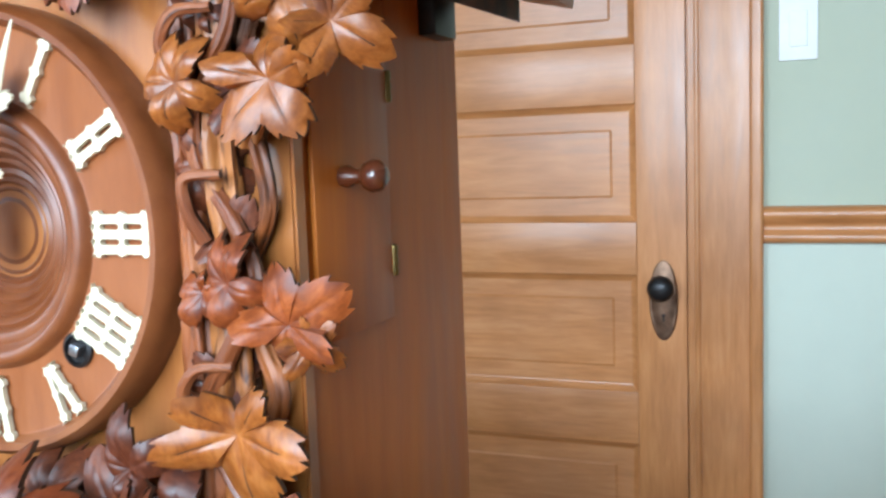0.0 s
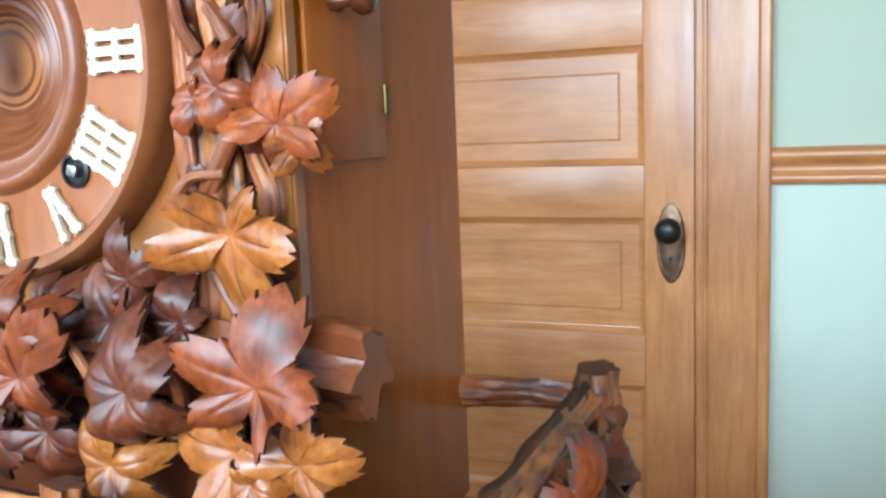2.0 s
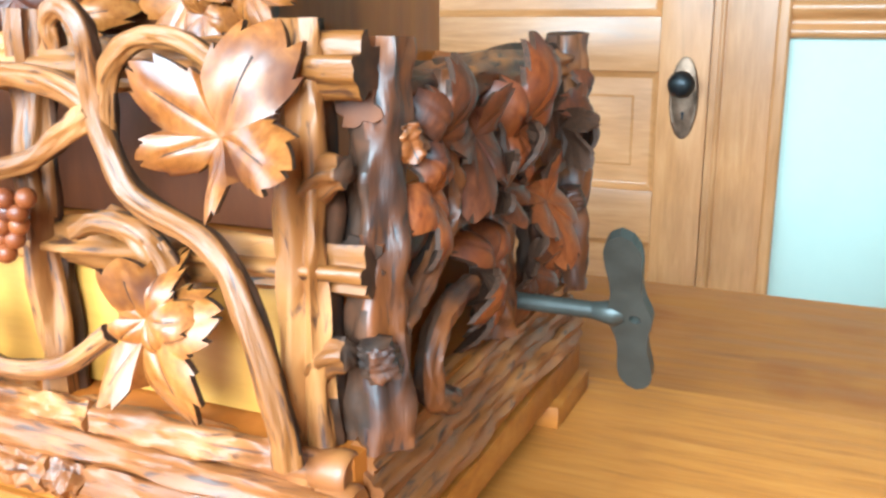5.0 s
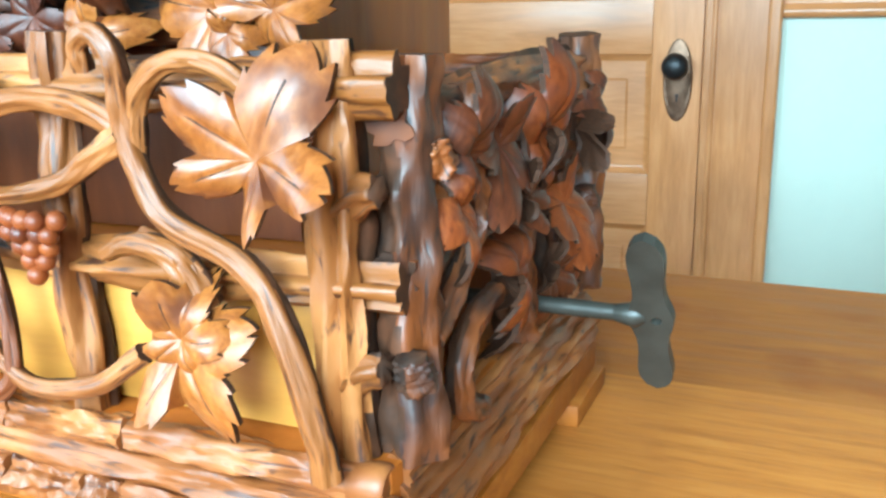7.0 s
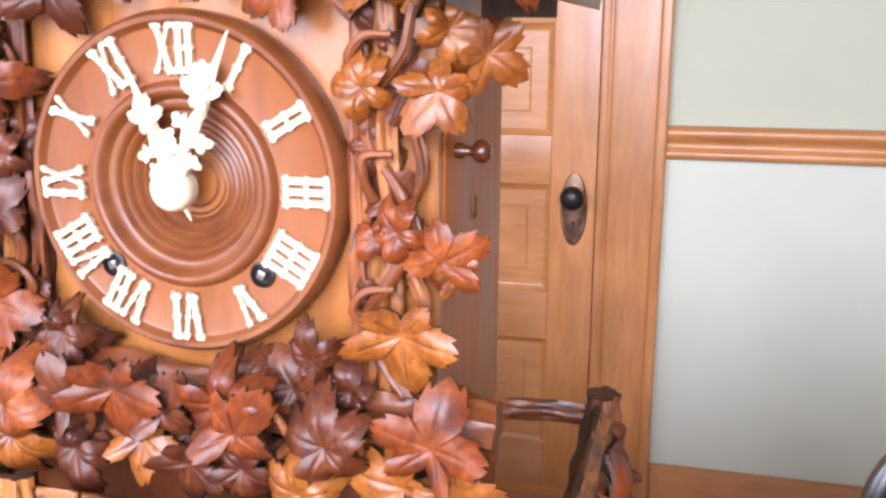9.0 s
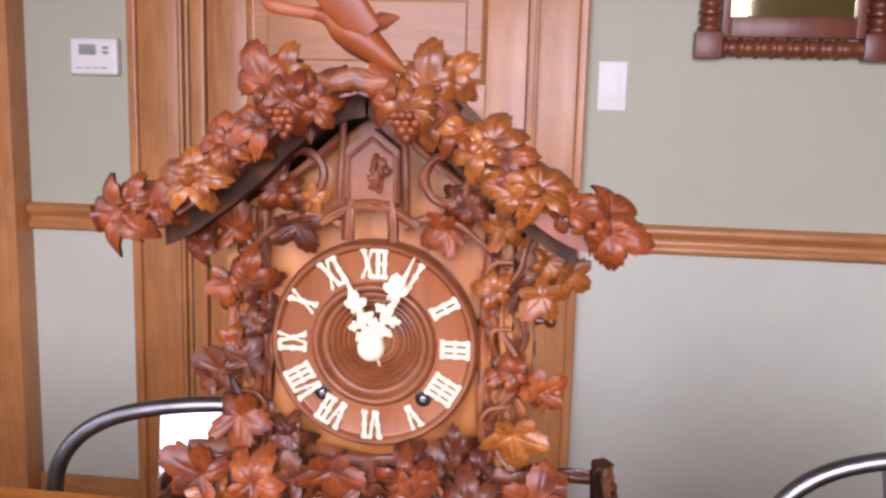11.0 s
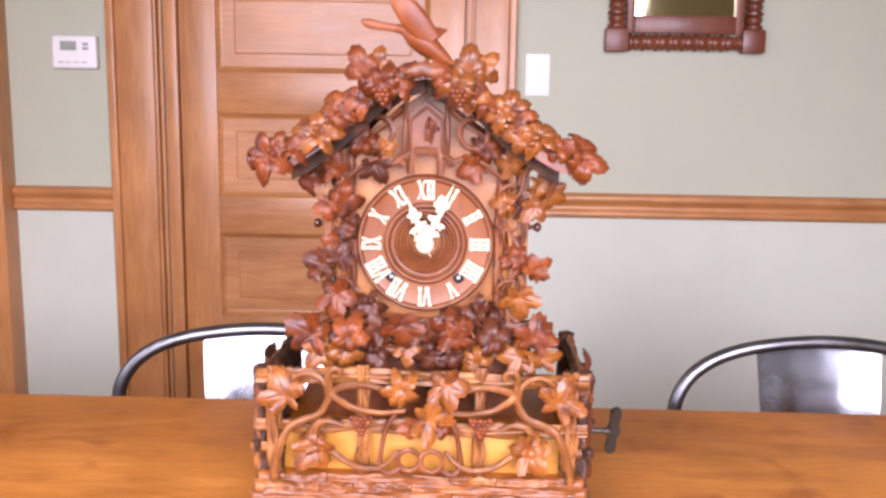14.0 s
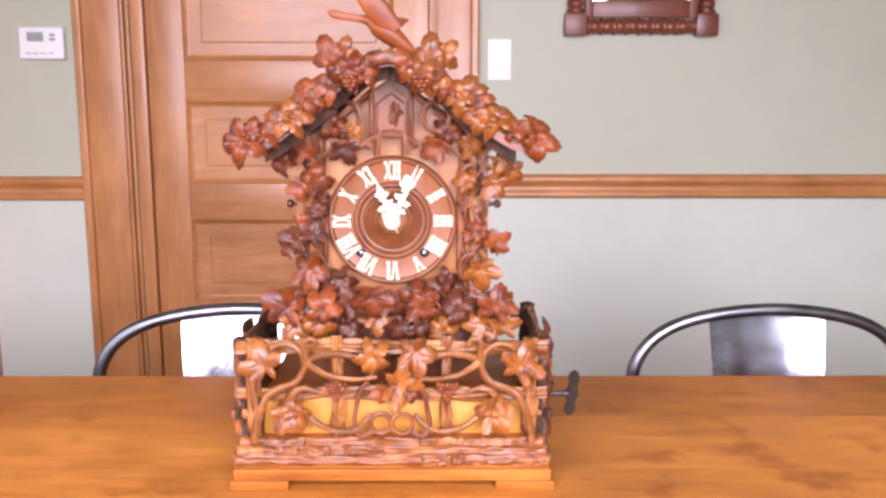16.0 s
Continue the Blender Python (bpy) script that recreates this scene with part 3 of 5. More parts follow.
def wall_mirror():
    """Mirror in a dark frame with half-turned side columns and corner blocks."""
    x0, x1, z0, z1 = 0.418, 0.853, 1.350, 2.10
    mi = tagged(empty("wall_mirror", (x0 + x1) / 2, WALL_Y, z0, 0), "dark mahogany framed mirror with turned side columns", "mirror")
    inv = pose(-(x0 + x1) / 2, -WALL_Y, -z0)
    y = WALL_Y - 0.030
    for a in (x0, x1 - 0.062):
        for b in (z0, z1 - 0.062):
            part("corner_block", box((a, y - 0.012, b), (a + 0.062, WALL_Y, b + 0.062), 0.004), MAHOGANY, mi, at=inv)
        prof = [(0.024, 0)]
        z = 0.0
        while z < z1 - z0 - 0.13:
            for r, h in ((0.026, 0.004), (0.026, 0.010), (0.019, 0.014), (0.023, 0.022), (0.024, 0.030), (0.019, 0.036)):
                prof.append((r, z + h))
            z += 0.036
        prof.append((0.024, z1 - z0 - 0.124))
        part("column", lathe(prof, 20), MAHOGANY, mi, "turned dark column", at=inv @ pose(a + 0.031, y + 0.012, z0 + 0.062))
    for b in (z0, z1 - 0.062):
        prof = [(0.020, 0)]
        w = x1 - x0 - 0.124
        k = 0.0
        while k < w - 0.036:
            for r, h in ((0.024, 0.004), (0.024, 0.010), (0.018, 0.014), (0.022, 0.024), (0.018, 0.034)):
                prof.append((r, k + h))
            k += 0.036
        prof.append((0.020, w))
        part("column", lathe(prof, 20), MAHOGANY, mi, at=inv @ pose(x0 + 0.062, y + 0.014, b + 0.026, 0, 90))
    fr = bmesh.new()
    for lo, hi in (((x0 + 0.058, z0 + 0.05), (x0 + 0.08, z1 - 0.05)), ((x1 - 0.08, z0 + 0.05), (x1 - 0.058, z1 - 0.05)), ((x0 + 0.08, z0 + 0.05), (x1 - 0.08, z0 + 0.098)), ((x0 + 0.08, z1 - 0.098), (x1 - 0.08, z1 - 0.05))):
        box((lo[0], y + 0.004, lo[1]), (hi[0], WALL_Y - 0.002, hi[1]), 0.003, fr)
    part("frame", fr, MAHOGANY, mi, at=inv)
    part("glass", box((x0 + 0.079, WALL_Y - 0.012, z0 + 0.097), (x1 - 0.079, WALL_Y - 0.006, z1 - 0.097)), MIRROR, mi, "silvered mirror glass, tinted olive for its reflection", False, at=inv)


def cabinet():
    """Tall wooden cupboard in the corner, with a ledge and hinged doors."""
    x0, x1, y0 = -1.90, -1.268, 1.52
    c = tagged(empty("corner_cupboard", x1, y0, 0), "tall varnished wooden cupboard with black hinges", "cupboard")
    inv = pose(-x1, -y0, 0)
    part("side", box((x1 - 0.10, y0, 0), (x1, WALL_Y, 2.3), 0.003), OAK_V, c, at=inv)
    part("body", box((x0, y0 + 0.02, 0), (x1 - 0.10, WALL_Y, 2.3), 0.003), OAK_V, c, at=inv)
    for a, b in ((0.12, 1.075), (1.12, 2.2)):
        d = part("door", box((x0 + 0.05, y0 - 0.002, a), (x1 - 0.104, y0 + 0.02, b), 0.004), OAK_V, c, at=inv)
        for z in (a + 0.14, b - 0.14):
            part("hinge", lathe([(0, 0), (0.006, 0), (0.006, 0.07), (0, 0.07)], 12), BLACK, d, "black butt hinge", at=pose(x1 - 0.102, y0 - 0.004, z))
    part("ledge", box((x0, y0 - 0.035, 1.075), (x1 - 0.07, y0 + 0.02, 1.10), 0.006, None, 3), OAK_H, c, at=inv)


switch_plate()
thermostat()
wall_mirror()
cabinet()


# ---- table and chairs ----
def dining_table():
    t = tagged(empty("dining_table", 0, 0, 0), "long honey-coloured pine plank dining table", "table")
    x0, x1 = -1.25, 1.30
    ys = [-0.55, -0.372, -0.205, -0.030, 0.150, 0.333]
    for k, (a, b) in enumerate(zip(ys, ys[1:])):
        bm = box((x0, a, 0.712), (x1, b, 0.75))
        part("plank", bm, TABLE, t)
    for y in (-0.48, 0.26):
        part("apron", box((x0 + 0.12, y, 0.61), (x1 - 0.12, y + 0.025, 0.711), 0.002), TABLE, t)
    for x in (x0 + 0.08, x1 - 0.17):
        for y in (-0.50, 0.215):
            part("leg", box((x, y, 0), (x + 0.09, y + 0.09, 0.711), 0.006), TABLE, t)


def metal_chair(x, y, rz, label):
    """Pressed steel chair: a tube hoop for the back, a tapered splat with a stamped panel, a seat pan and splayed sheet legs. Its back is at +y."""
    ch = tagged(empty("metal_chair", x, y, 0, rz), label, "chair", "chairs at the table")
    ch.scale = (1, 1, 0.966)
    hoop = [(-0.205, -0.06, 0.45), (-0.228, -0.01, 0.58), (-0.243, 0.01, 0.70), (-0.236, 0.015, 0.765), (-0.195, 0.018, 0.815), (-0.12, 0.02, 0.845), (0, 0.02, 0.858),
            (0.12, 0.02, 0.845), (0.195, 0.018, 0.815), (0.236, 0.015, 0.765), (0.243, 0.01, 0.70), (0.228, -0.01, 0.58), (0.205, -0.06, 0.45)]
    part("back_hoop", tube(hoop, 0.0115, 14), STEEL, ch, "dark steel tube hoop")
    # splat: bowed across like the sitter's back, with a sunk stamped panel
    bm = bmesh.new()
    cols, lifts = 16, 12
    sheets = []
    for back in (0.0, 0.003):
        sheet = []
        for i in range(lifts + 1):
            v = i / lifts
            z, row = 0.44 + 0.398 * v, []
            for j in range(cols + 1):
                u = -1 + 2 * j / cols
                w = 0.085 + 0.019 * v
                inside = max(0.0, min(1.0, (0.56 - abs(u)) / 0.09)) * max(0.0, min(1.0, (0.86 - v) / 0.07)) * max(0.0, min(1.0, (v - 0.14) / 0.07))
                row.append(bm.verts.new((w * u, -0.052 + 0.10 * v - 0.0095 * u * u + 0.006 * inside + back, z)))
            sheet.append(row)
        sheets.append(sheet)
        for a, b in zip(sheet, sheet[1:]):
            for j in range(cols):
                bm.faces.new((a[j], a[j + 1], b[j + 1], b[j]))
    front, rear = sheets
    rim = [front[0], [r[-1] for r in front], front[-1][::-1], [r[0] for r in front][::-1]]
    rim2 = [rear[0], [r[-1] for r in rear], rear[-1][::-1], [r[0] for r in rear][::-1]]
    for a, b in zip(rim, rim2):
        for k in range(len(a) - 1):
            bm.faces.new((a[k], a[k + 1], b[k + 1], b[k]))
    part("splat", bm, STEEL_GLOSS, ch, "pressed steel back splat with a stamped panel")
    part("seat", box((-0.205, -0.43, 0.435), (0.205, -0.05, 0.452), 0.012, None, 3), STEEL, ch)
    for sx in (-1, 1):
        for y0, y1 in ((-0.41, -0.45), (-0.08, -0.02)):
            part("leg", tube([(sx * 0.175, y0, 0.437), (sx * 0.195, (y0 + y1) / 2, 0.22), (sx * 0.215, y1, 0.0)], (0.022, 0.014), 8, per=3), STEEL, ch)
    return ch


dining_table()
metal_chair(0.640, 0.440, 1.5, "dark gunmetal steel chair tucked in at the table")
metal_chair(-0.290, 0.445, 4, "dark gunmetal steel chair standing behind the clock")


# ---- places of the carved leaves (x, depth, height, size, turn, tone, form, nod, lean) and lines of the vines ----
ROOF_LEAVES_A = [
    (-0.089, -0.08, 0.479, 0.038, -39, "g", 1, -25, 0),
    (-0.089, -0.084, 0.475, 0.027, 100, "g", 0, -20, 0),
    (-0.113, -0.082, 0.45, 0.038, -70, "g", 0, -20, 10),
    (-0.108, -0.086, 0.453, 0.026, 96, "g", 3, -10, 0),
    (-0.166, -0.082, 0.425, 0.044, -95, "g", 1, -10, -10),
    (-0.159, -0.082, 0.436, 0.022, 22, "g", 2, -20, 0),
    (-0.063, -0.078, 0.516, 0.036, -24, "g", 3, -15, 0),
    (-0.052, -0.074, 0.522, 0.026, 17, "g", 2, -10, 0),
    (-0.044, -0.088, 0.506, 0.033, 171, "g", 0, 5, 0),
    (-0.028, -0.084, 0.502, 0.026, 70, "g", 1, 0, 10),
]
ROOF_LEAVES_B = [
    (0.046, -0.078, 0.516, 0.037, 5, "g", 3, -15, 0),
    (0.059, -0.074, 0.522, 0.027, 51, "g", 2, -10, 0),
    (0.037, -0.088, 0.502, 0.032, -169, "g", 0, 5, 0),
    (0.023, -0.084, 0.503, 0.026, -70, "g", 1, 0, -10),
    (0.089, -0.08, 0.482, 0.035, 10, "g", 0, -20, 0),
    (0.083, -0.084, 0.476, 0.027, -100, "g", 1, -20, 0),
    (0.098, -0.082, 0.473, 0.025, 90, "g", 2, -15, 0),
    (0.109, -0.084, 0.45, 0.031, -75, "g", 3, -15, -10),
    (0.121, -0.082, 0.453, 0.04, 61, "g", 1, -25, 15),
    (0.168, -0.08, 0.440, 0.036, 62, "g", 0, -30, 25),
    (0.168, -0.086, 0.426, 0.031, 105, "g", 2, -5, 0),
]
UPPER_LEAVES_A = [
    (-0.073, -0.024, 0.44, 0.04, 2, "m", 1, 0, 0),
    (-0.105, -0.024, 0.409, 0.037, 8, "m", 0, 0, 0),
    (-0.058, -0.024, 0.414, 0.035, 149, "d", 2, 0, 0),
    (-0.133, -0.024, 0.396, 0.036, -119, "m", 1, 0, -20),
    (-0.095, -0.024, 0.37, 0.042, 13, "m", 3, 0, 0),
    (-0.11, -0.024, 0.366, 0.032, -102, "m", 0, 0, -15),
    (-0.045, -0.024, 0.434, 0.019, 70, "g", 2, 0, 0),
    (-0.091, -0.024, 0.337, 0.027, -19, "d", 1, 0, 0),
    (-0.123, -0.024, 0.401, 0.024, -31, "d", 2, 0, -20),
]
UPPER_LEAVES_B = [
    (0.069, -0.024, 0.433, 0.038, 35, "m", 1, 0, 0),
    (0.097, -0.024, 0.417, 0.037, -1, "g", 0, 0, 0),
    (0.054, -0.024, 0.414, 0.032, -120, "m", 2, 0, 0),
    (0.09, -0.022, 0.371, 0.032, -25, "g", 1, 0, 0),
    (0.126, -0.026, 0.37, 0.034, -142, "g", 0, 0, 0),
    (0.145, -0.022, 0.385, 0.028, 121, "g", 2, 0, 15),
    (0.128, -0.02, 0.395, 0.036, 93, "g", 3, 0, 20),
    (0.061, -0.02, 0.44, 0.021, -61, "d", 1, 0, 0),
]
SIDE_LEAVES_A = [
    (-0.117, -0.024, 0.299, 0.041, -74, "d", 0, 0, -15),
    (-0.097, -0.024, 0.307, 0.033, 17, "d", 2, 0, 0),
    (-0.103, -0.024, 0.264, 0.048, 172, "m", 0, 0, 0),
    (-0.063, -0.024, 0.252, 0.038, 165, "d", 1, 0, 0),
    (-0.106, -0.024, 0.323, 0.024, -63, "m", 3, 0, 0),
    (-0.128, -0.024, 0.291, 0.021, -130, "d", 2, 0, -15),
]
SIDE_LEAVES_B = [
    (0.106, -0.024, 0.31, 0.032, -38, "m", 1, 0, -10),
    (0.096, -0.022, 0.307, 0.019, -143, "m", 3, 0, 0),
    (0.127, -0.024, 0.298, 0.034, 54, "m", 0, 0, 12),
    (0.132, -0.022, 0.292, 0.018, 127, "g", 2, 0, 12),
    (0.109, -0.027, 0.264, 0.042, 173, "g", 2, 0, 0),
    (0.066, -0.026, 0.249, 0.029, -6, "d", 3, 0, 0),
]
SKIRT_LEAVES_A = [
    (-0.128, -0.04, 0.22, 0.047, -63, "m", 0, 0, 0),
    (-0.086, -0.046, 0.219, 0.044, 21, "m", 1, 0, 0),
    (-0.05, -0.046, 0.226, 0.031, -28, "d", 0, 0, 0),
    (-0.024, -0.046, 0.233, 0.038, 172, "m", 2, 0, 0),
    (-0.001, -0.043, 0.223, 0.031, 20, "d", 0, 0, 0),
    (0.032, -0.046, 0.232, 0.044, -150, "m", 1, 0, 0),
    (0.128, -0.046, 0.222, 0.037, 10, "m", 2, 0, 0),
    (0.079, -0.046, 0.217, 0.04, -13, "d", 1, 0, 0),
    (0.037, -0.048, 0.219, 0.038, 31, "m", 0, 0, 0),
    (-0.062, -0.03, 0.253, 0.028, 162, "d", 3, 0, 0),
]
SKIRT_LEAVES_B = [
    (-0.116, -0.036, 0.201, 0.039, -140, "g", 0, 0, 0),
    (-0.09, -0.038, 0.2, 0.042, 176, "g", 1, 0, 0),
    (-0.055, -0.036, 0.196, 0.032, 162, "d", 3, 0, 0),
    (-0.017, -0.036, 0.205, 0.03, -179, "g", 0, 0, 0),
    (0.007, -0.036, 0.195, 0.028, -170, "d", 2, 0, 0),
    (0.034, -0.036, 0.196, 0.034, 171, "d", 1, 0, 0),
    (0.112, -0.036, 0.197, 0.037, -82, "g", 2, 0, 0),
    (0.137, -0.04, 0.197, 0.031, 68, "g", 0, 0, 0),
    (0.063, -0.038, 0.188, 0.037, -68, "g", 1, 0, 0),
    (0.121, -0.042, 0.19, 0.021, 161, "g", 3, 0, 0),
]
FENCE_LEAVES_A = [
    (0.156, -0.082, 0.158, 0.047, 22, "g", 2, 0, 0),
    (-0.153, -0.082, 0.160, 0.047, -22, "g", 2, 0, 0),
    (-0.022, -0.083, 0.170, 0.048, -168, "g", 1, 0, 0),
    (0.029, -0.083, 0.176, 0.048, 168, "g", 0, 0, 0),
    (0.008, -0.085, 0.134, 0.046, 95, "g", 2, 0, 0),
    (-0.009, -0.082, 0.125, 0.027, -100, "m", 0, 0, 0),
    (0.022, -0.082, 0.125, 0.027, 100, "m", 1, 0, 0),
]
FENCE_LEAVES_B = [
    (0.122, -0.080, 0.098, 0.048, 140, "g", 0, 0, 0),
    (-0.119, -0.080, 0.098, 0.048, -140, "g", 0, 0, 0),
    (0.124, -0.082, 0.102, 0.034, 15, "g", 1, 0, 0),
    (-0.121, -0.082, 0.102, 0.034, -15, "g", 1, 0, 0),
]
VINE_HOOK = [(-0.168, 0.062), (-0.166, 0.080), (-0.157, 0.109), (-0.145, 0.126), (-0.117, 0.138), (-0.106, 0.157), (-0.105, 0.173), (-0.106, 0.185), (-0.100, 0.192), (-0.093, 0.189), (-0.092, 0.181)]
VINE_LOOP = [(-0.106, 0.155), (-0.110, 0.173), (-0.121, 0.183), (-0.136, 0.183), (-0.147, 0.175), (-0.156, 0.160)]
VINE_BRACT = [(-0.090, 0.124), (-0.102, 0.129), (-0.114, 0.128), (-0.122, 0.121), (-0.126, 0.110)]
VINE_ARCH = [(-0.104, 0.162), (-0.090, 0.170), (-0.063, 0.172), (-0.039, 0.163), (-0.025, 0.147)]
VINE_SAG = [(-0.104, 0.162), (-0.093, 0.155), (-0.077, 0.146), (-0.049, 0.141), (-0.02, 0.143)]
VINE_LOW = [(-0.102, 0.093), (-0.081, 0.079), (-0.054, 0.075), (-0.037, 0.083), (-0.026, 0.096)]
VINE_TENDRIL = [(-0.119, 0.106), (-0.124, 0.119), (-0.117, 0.128), (-0.104, 0.132)]
ARCH_OVER_DIAL = [(-0.037, 0.415), (-0.028, 0.422), (-0.015, 0.428), (-0.001, 0.431), (0.013, 0.428), (0.025, 0.422), (0.034, 0.415)]
ROOF_EDGE = [(0.001, 0.511), (-0.021, 0.506), (-0.051, 0.491), (-0.082, 0.463), (-0.123, 0.433), (-0.153, 0.416), (-0.185, 0.408)]


# ---- the clock: a carved case on a fenced base ----
clock = tagged(empty("cuckoo_clock", 0.001, -0.012, 0.75), "carved walnut cuckoo table clock covered in vine leaves", "cuckoo clock")
clock.scale = (0.95, 0.95, 0.95)
rng = random.Random(5)


def sub(name, label=""):
    """An Empty that gathers the pieces of one part of the clock."""
    e = empty(name)
    e.parent = clock
    if label:
        tagged(e, label)
    return e


def base_parts():
    base = part("base", box((-0.1945, -0.0785, 0.011), (0.1945, 0.152, 0.0262), 0.0015), BASE, clock, "stepped orange-brown wooden base")
    bm = bmesh.new()
    lo = [(-0.192, -0.0765), (0.192, -0.0765), (0.192, 0.150), (-0.192, 0.150)]
    rings = [[bm.verts.new((x * s, y if y > 0 else y * s2, z)) for x, y in lo] for s, s2, z in ((1, 1, 0.0272), (1.0, 1.0, 0.031), (0.988, 0.95, 0.043))]
    for a, b in zip(rings, rings[1:]):
        for k in range(4):
            bm.faces.new((a[k], a[(k + 1) % 4], b[(k + 1) % 4], b[k]))
    bm.faces.new(rings[0])
    bm.faces.new(rings[-1])
    part("moulding", bm, BASE, base, smooth=False)
    for x0, x1 in ((-0.199, -0.127), (0.127, 0.199)):
        for y0, y1 in ((-0.0805, -0.026), (0.10, 0.154)):
            part("foot", box((x0, y0, 0), (x1, y1, 0.0112), 0.0015), BASE, base)
    # two courses of split logs round the front and the sides
    for z, r, inset in ((0.0368, 0.0070, -0.0035), (0.0475, 0.0066, 0.0), (0.0572, 0.0060, 0.003)):
        w, f = 0.186 - inset, -0.071 + inset
        cuts = [-w] + sorted(rng.uniform(-w * 0.8, w * 0.8) for _ in range(3)) + [w]
        for a, b in zip(cuts, cuts[1:]):
            part("log", tube([(a, f, z), ((a + b) / 2, f + rng.uniform(-0.001, 0.001), z + rng.uniform(-0.0007, 0.0007)), (b - 0.001, f, z)], r, 12, 0.36, per=16), BARK_LEVEL, base)
        for s in (-1, 1):
            part("log", tube([(s * w, f + r * 1.3, z), (s * w, 0.05, z + 0.0006), (s * w, 0.146, z)], r, 12, 0.36, per=20), BARK_LEVEL, base)
            part("log_end", lathe([(r * 1.05, -0.010), (r * 1.22, -0.002), (r * 1.18, 0.0015), (r * 1.0, 0.0028), (r * 0.5, 0.0022), (0, 0.0026)], 24), BARK_LEVEL, base, "sawn end of a carved log", at=pose(s * w, f, z, 0, s * 90))
    part("deck", box((-0.186, -0.068, 0.0425), (0.186, 0.149, 0.0625), 0.001), CASE, base)


def body_parts():
    plinth = part("plinth_box", box((-0.161, -0.0485, 0.0628), (0.161, 0.142, 0.1105), 0.0015), CASE, clock, "brown plinth box")
    part("plinth_panel", box((-0.159, -0.054, 0.0632), (0.159, -0.0483, 0.1095), 0.0008), YELLOW, plinth, "bright yellow varnished front panel")
    bm = prism([(-0.117, 0.1108), (0.117, 0.1108), (0.117, 0.418), (0, 0.500), (-0.117, 0.418)], 0.0045, 0.148)
    case = part("case", bm, CASE, clock, "polished reddish walnut clock case", False)
    arch = [(-0.119, 0.1930), (0.119, 0.1930), (0.119, 0.415), (0.0, 0.497), (-0.119, 0.415)]
    part("front_panel", prism(arch, -0.0035, 0.004, None, 0.001), PANEL, clock, "golden brown front board", False)
    # board added over the case front, darkened for the shadow behind the fence
    part("lower_front", box((-0.118, -0.002, 0.1112), (0.118, 0.0043, 0.1925), 0.0008), RED_SHADE, case, "added dark red-brown board for the shade behind the fence")
    # side doors with a turned knob and brass hinges
    for s in (-1, 1):
        door = part("side_door", box((min(s * 0.1172, s * 0.1192), 0.009, 0.284), (max(s * 0.1172, s * 0.1192), 0.0670, 0.405), 0.0006), CASE, case, "small side door of the case")
        stem = lathe([(0.0042, 0), (0.0048, 0.004), (0.003, 0.007), (0.003, 0.010), (0.0056, 0.0118), (0.0070, 0.0150), (0.0064, 0.0185), (0.0036, 0.0212), (0, 0.0216)], 28)
        part("side_knob", stem, KNOB, case, "turned reddish wooden knob", at=pose(s * 0.119, 0.028, 0.340, 0, s * 90) @ Matrix.Scale(0.82, 4))
        for z in (0.306, 0.373):
            part("hinge", lathe([(0, 0), (0.0017, 0), (0.0021, 0.002), (0.0016, 0.004), (0.0021, 0.006), (0.0016, 0.008), (0.0021, 0.010), (0.0017, 0.012), (0, 0.012)], 10), BRASS, case, "small brass hinge", at=pose(s * 0.1185, 0.0690, z - 0.006))
        part("batten", box((min(s * 0.1168, s * 0.125), 0.106, 0.396), (max(s * 0.1168, s * 0.125), 0.130, 0.430), 0.001), BLACK, case, "dark bracket under the eaves")


def lumpy(points, radius, seed):
    """A carved crest along a line: a thick band that swells and folds like overlapping leaves."""
    bm = tube(points, radius, 20, per=9, flat=0.7)
    for v in bm.verts:
        c = v.co
        fold = noise.noise(Vector((c.x * 46 + seed * 9, c.z * 46, 2.0))) + 0.5 * noise.noise(Vector((c.x * 110, c.z * 110 + seed * 5, c.y * 90)))
        c.z += 0.0058 * fold
        c.y -= 0.0050 * noise.noise(Vector((c.x * 60 - seed * 3, c.z * 30, 8.0)))
    return bm


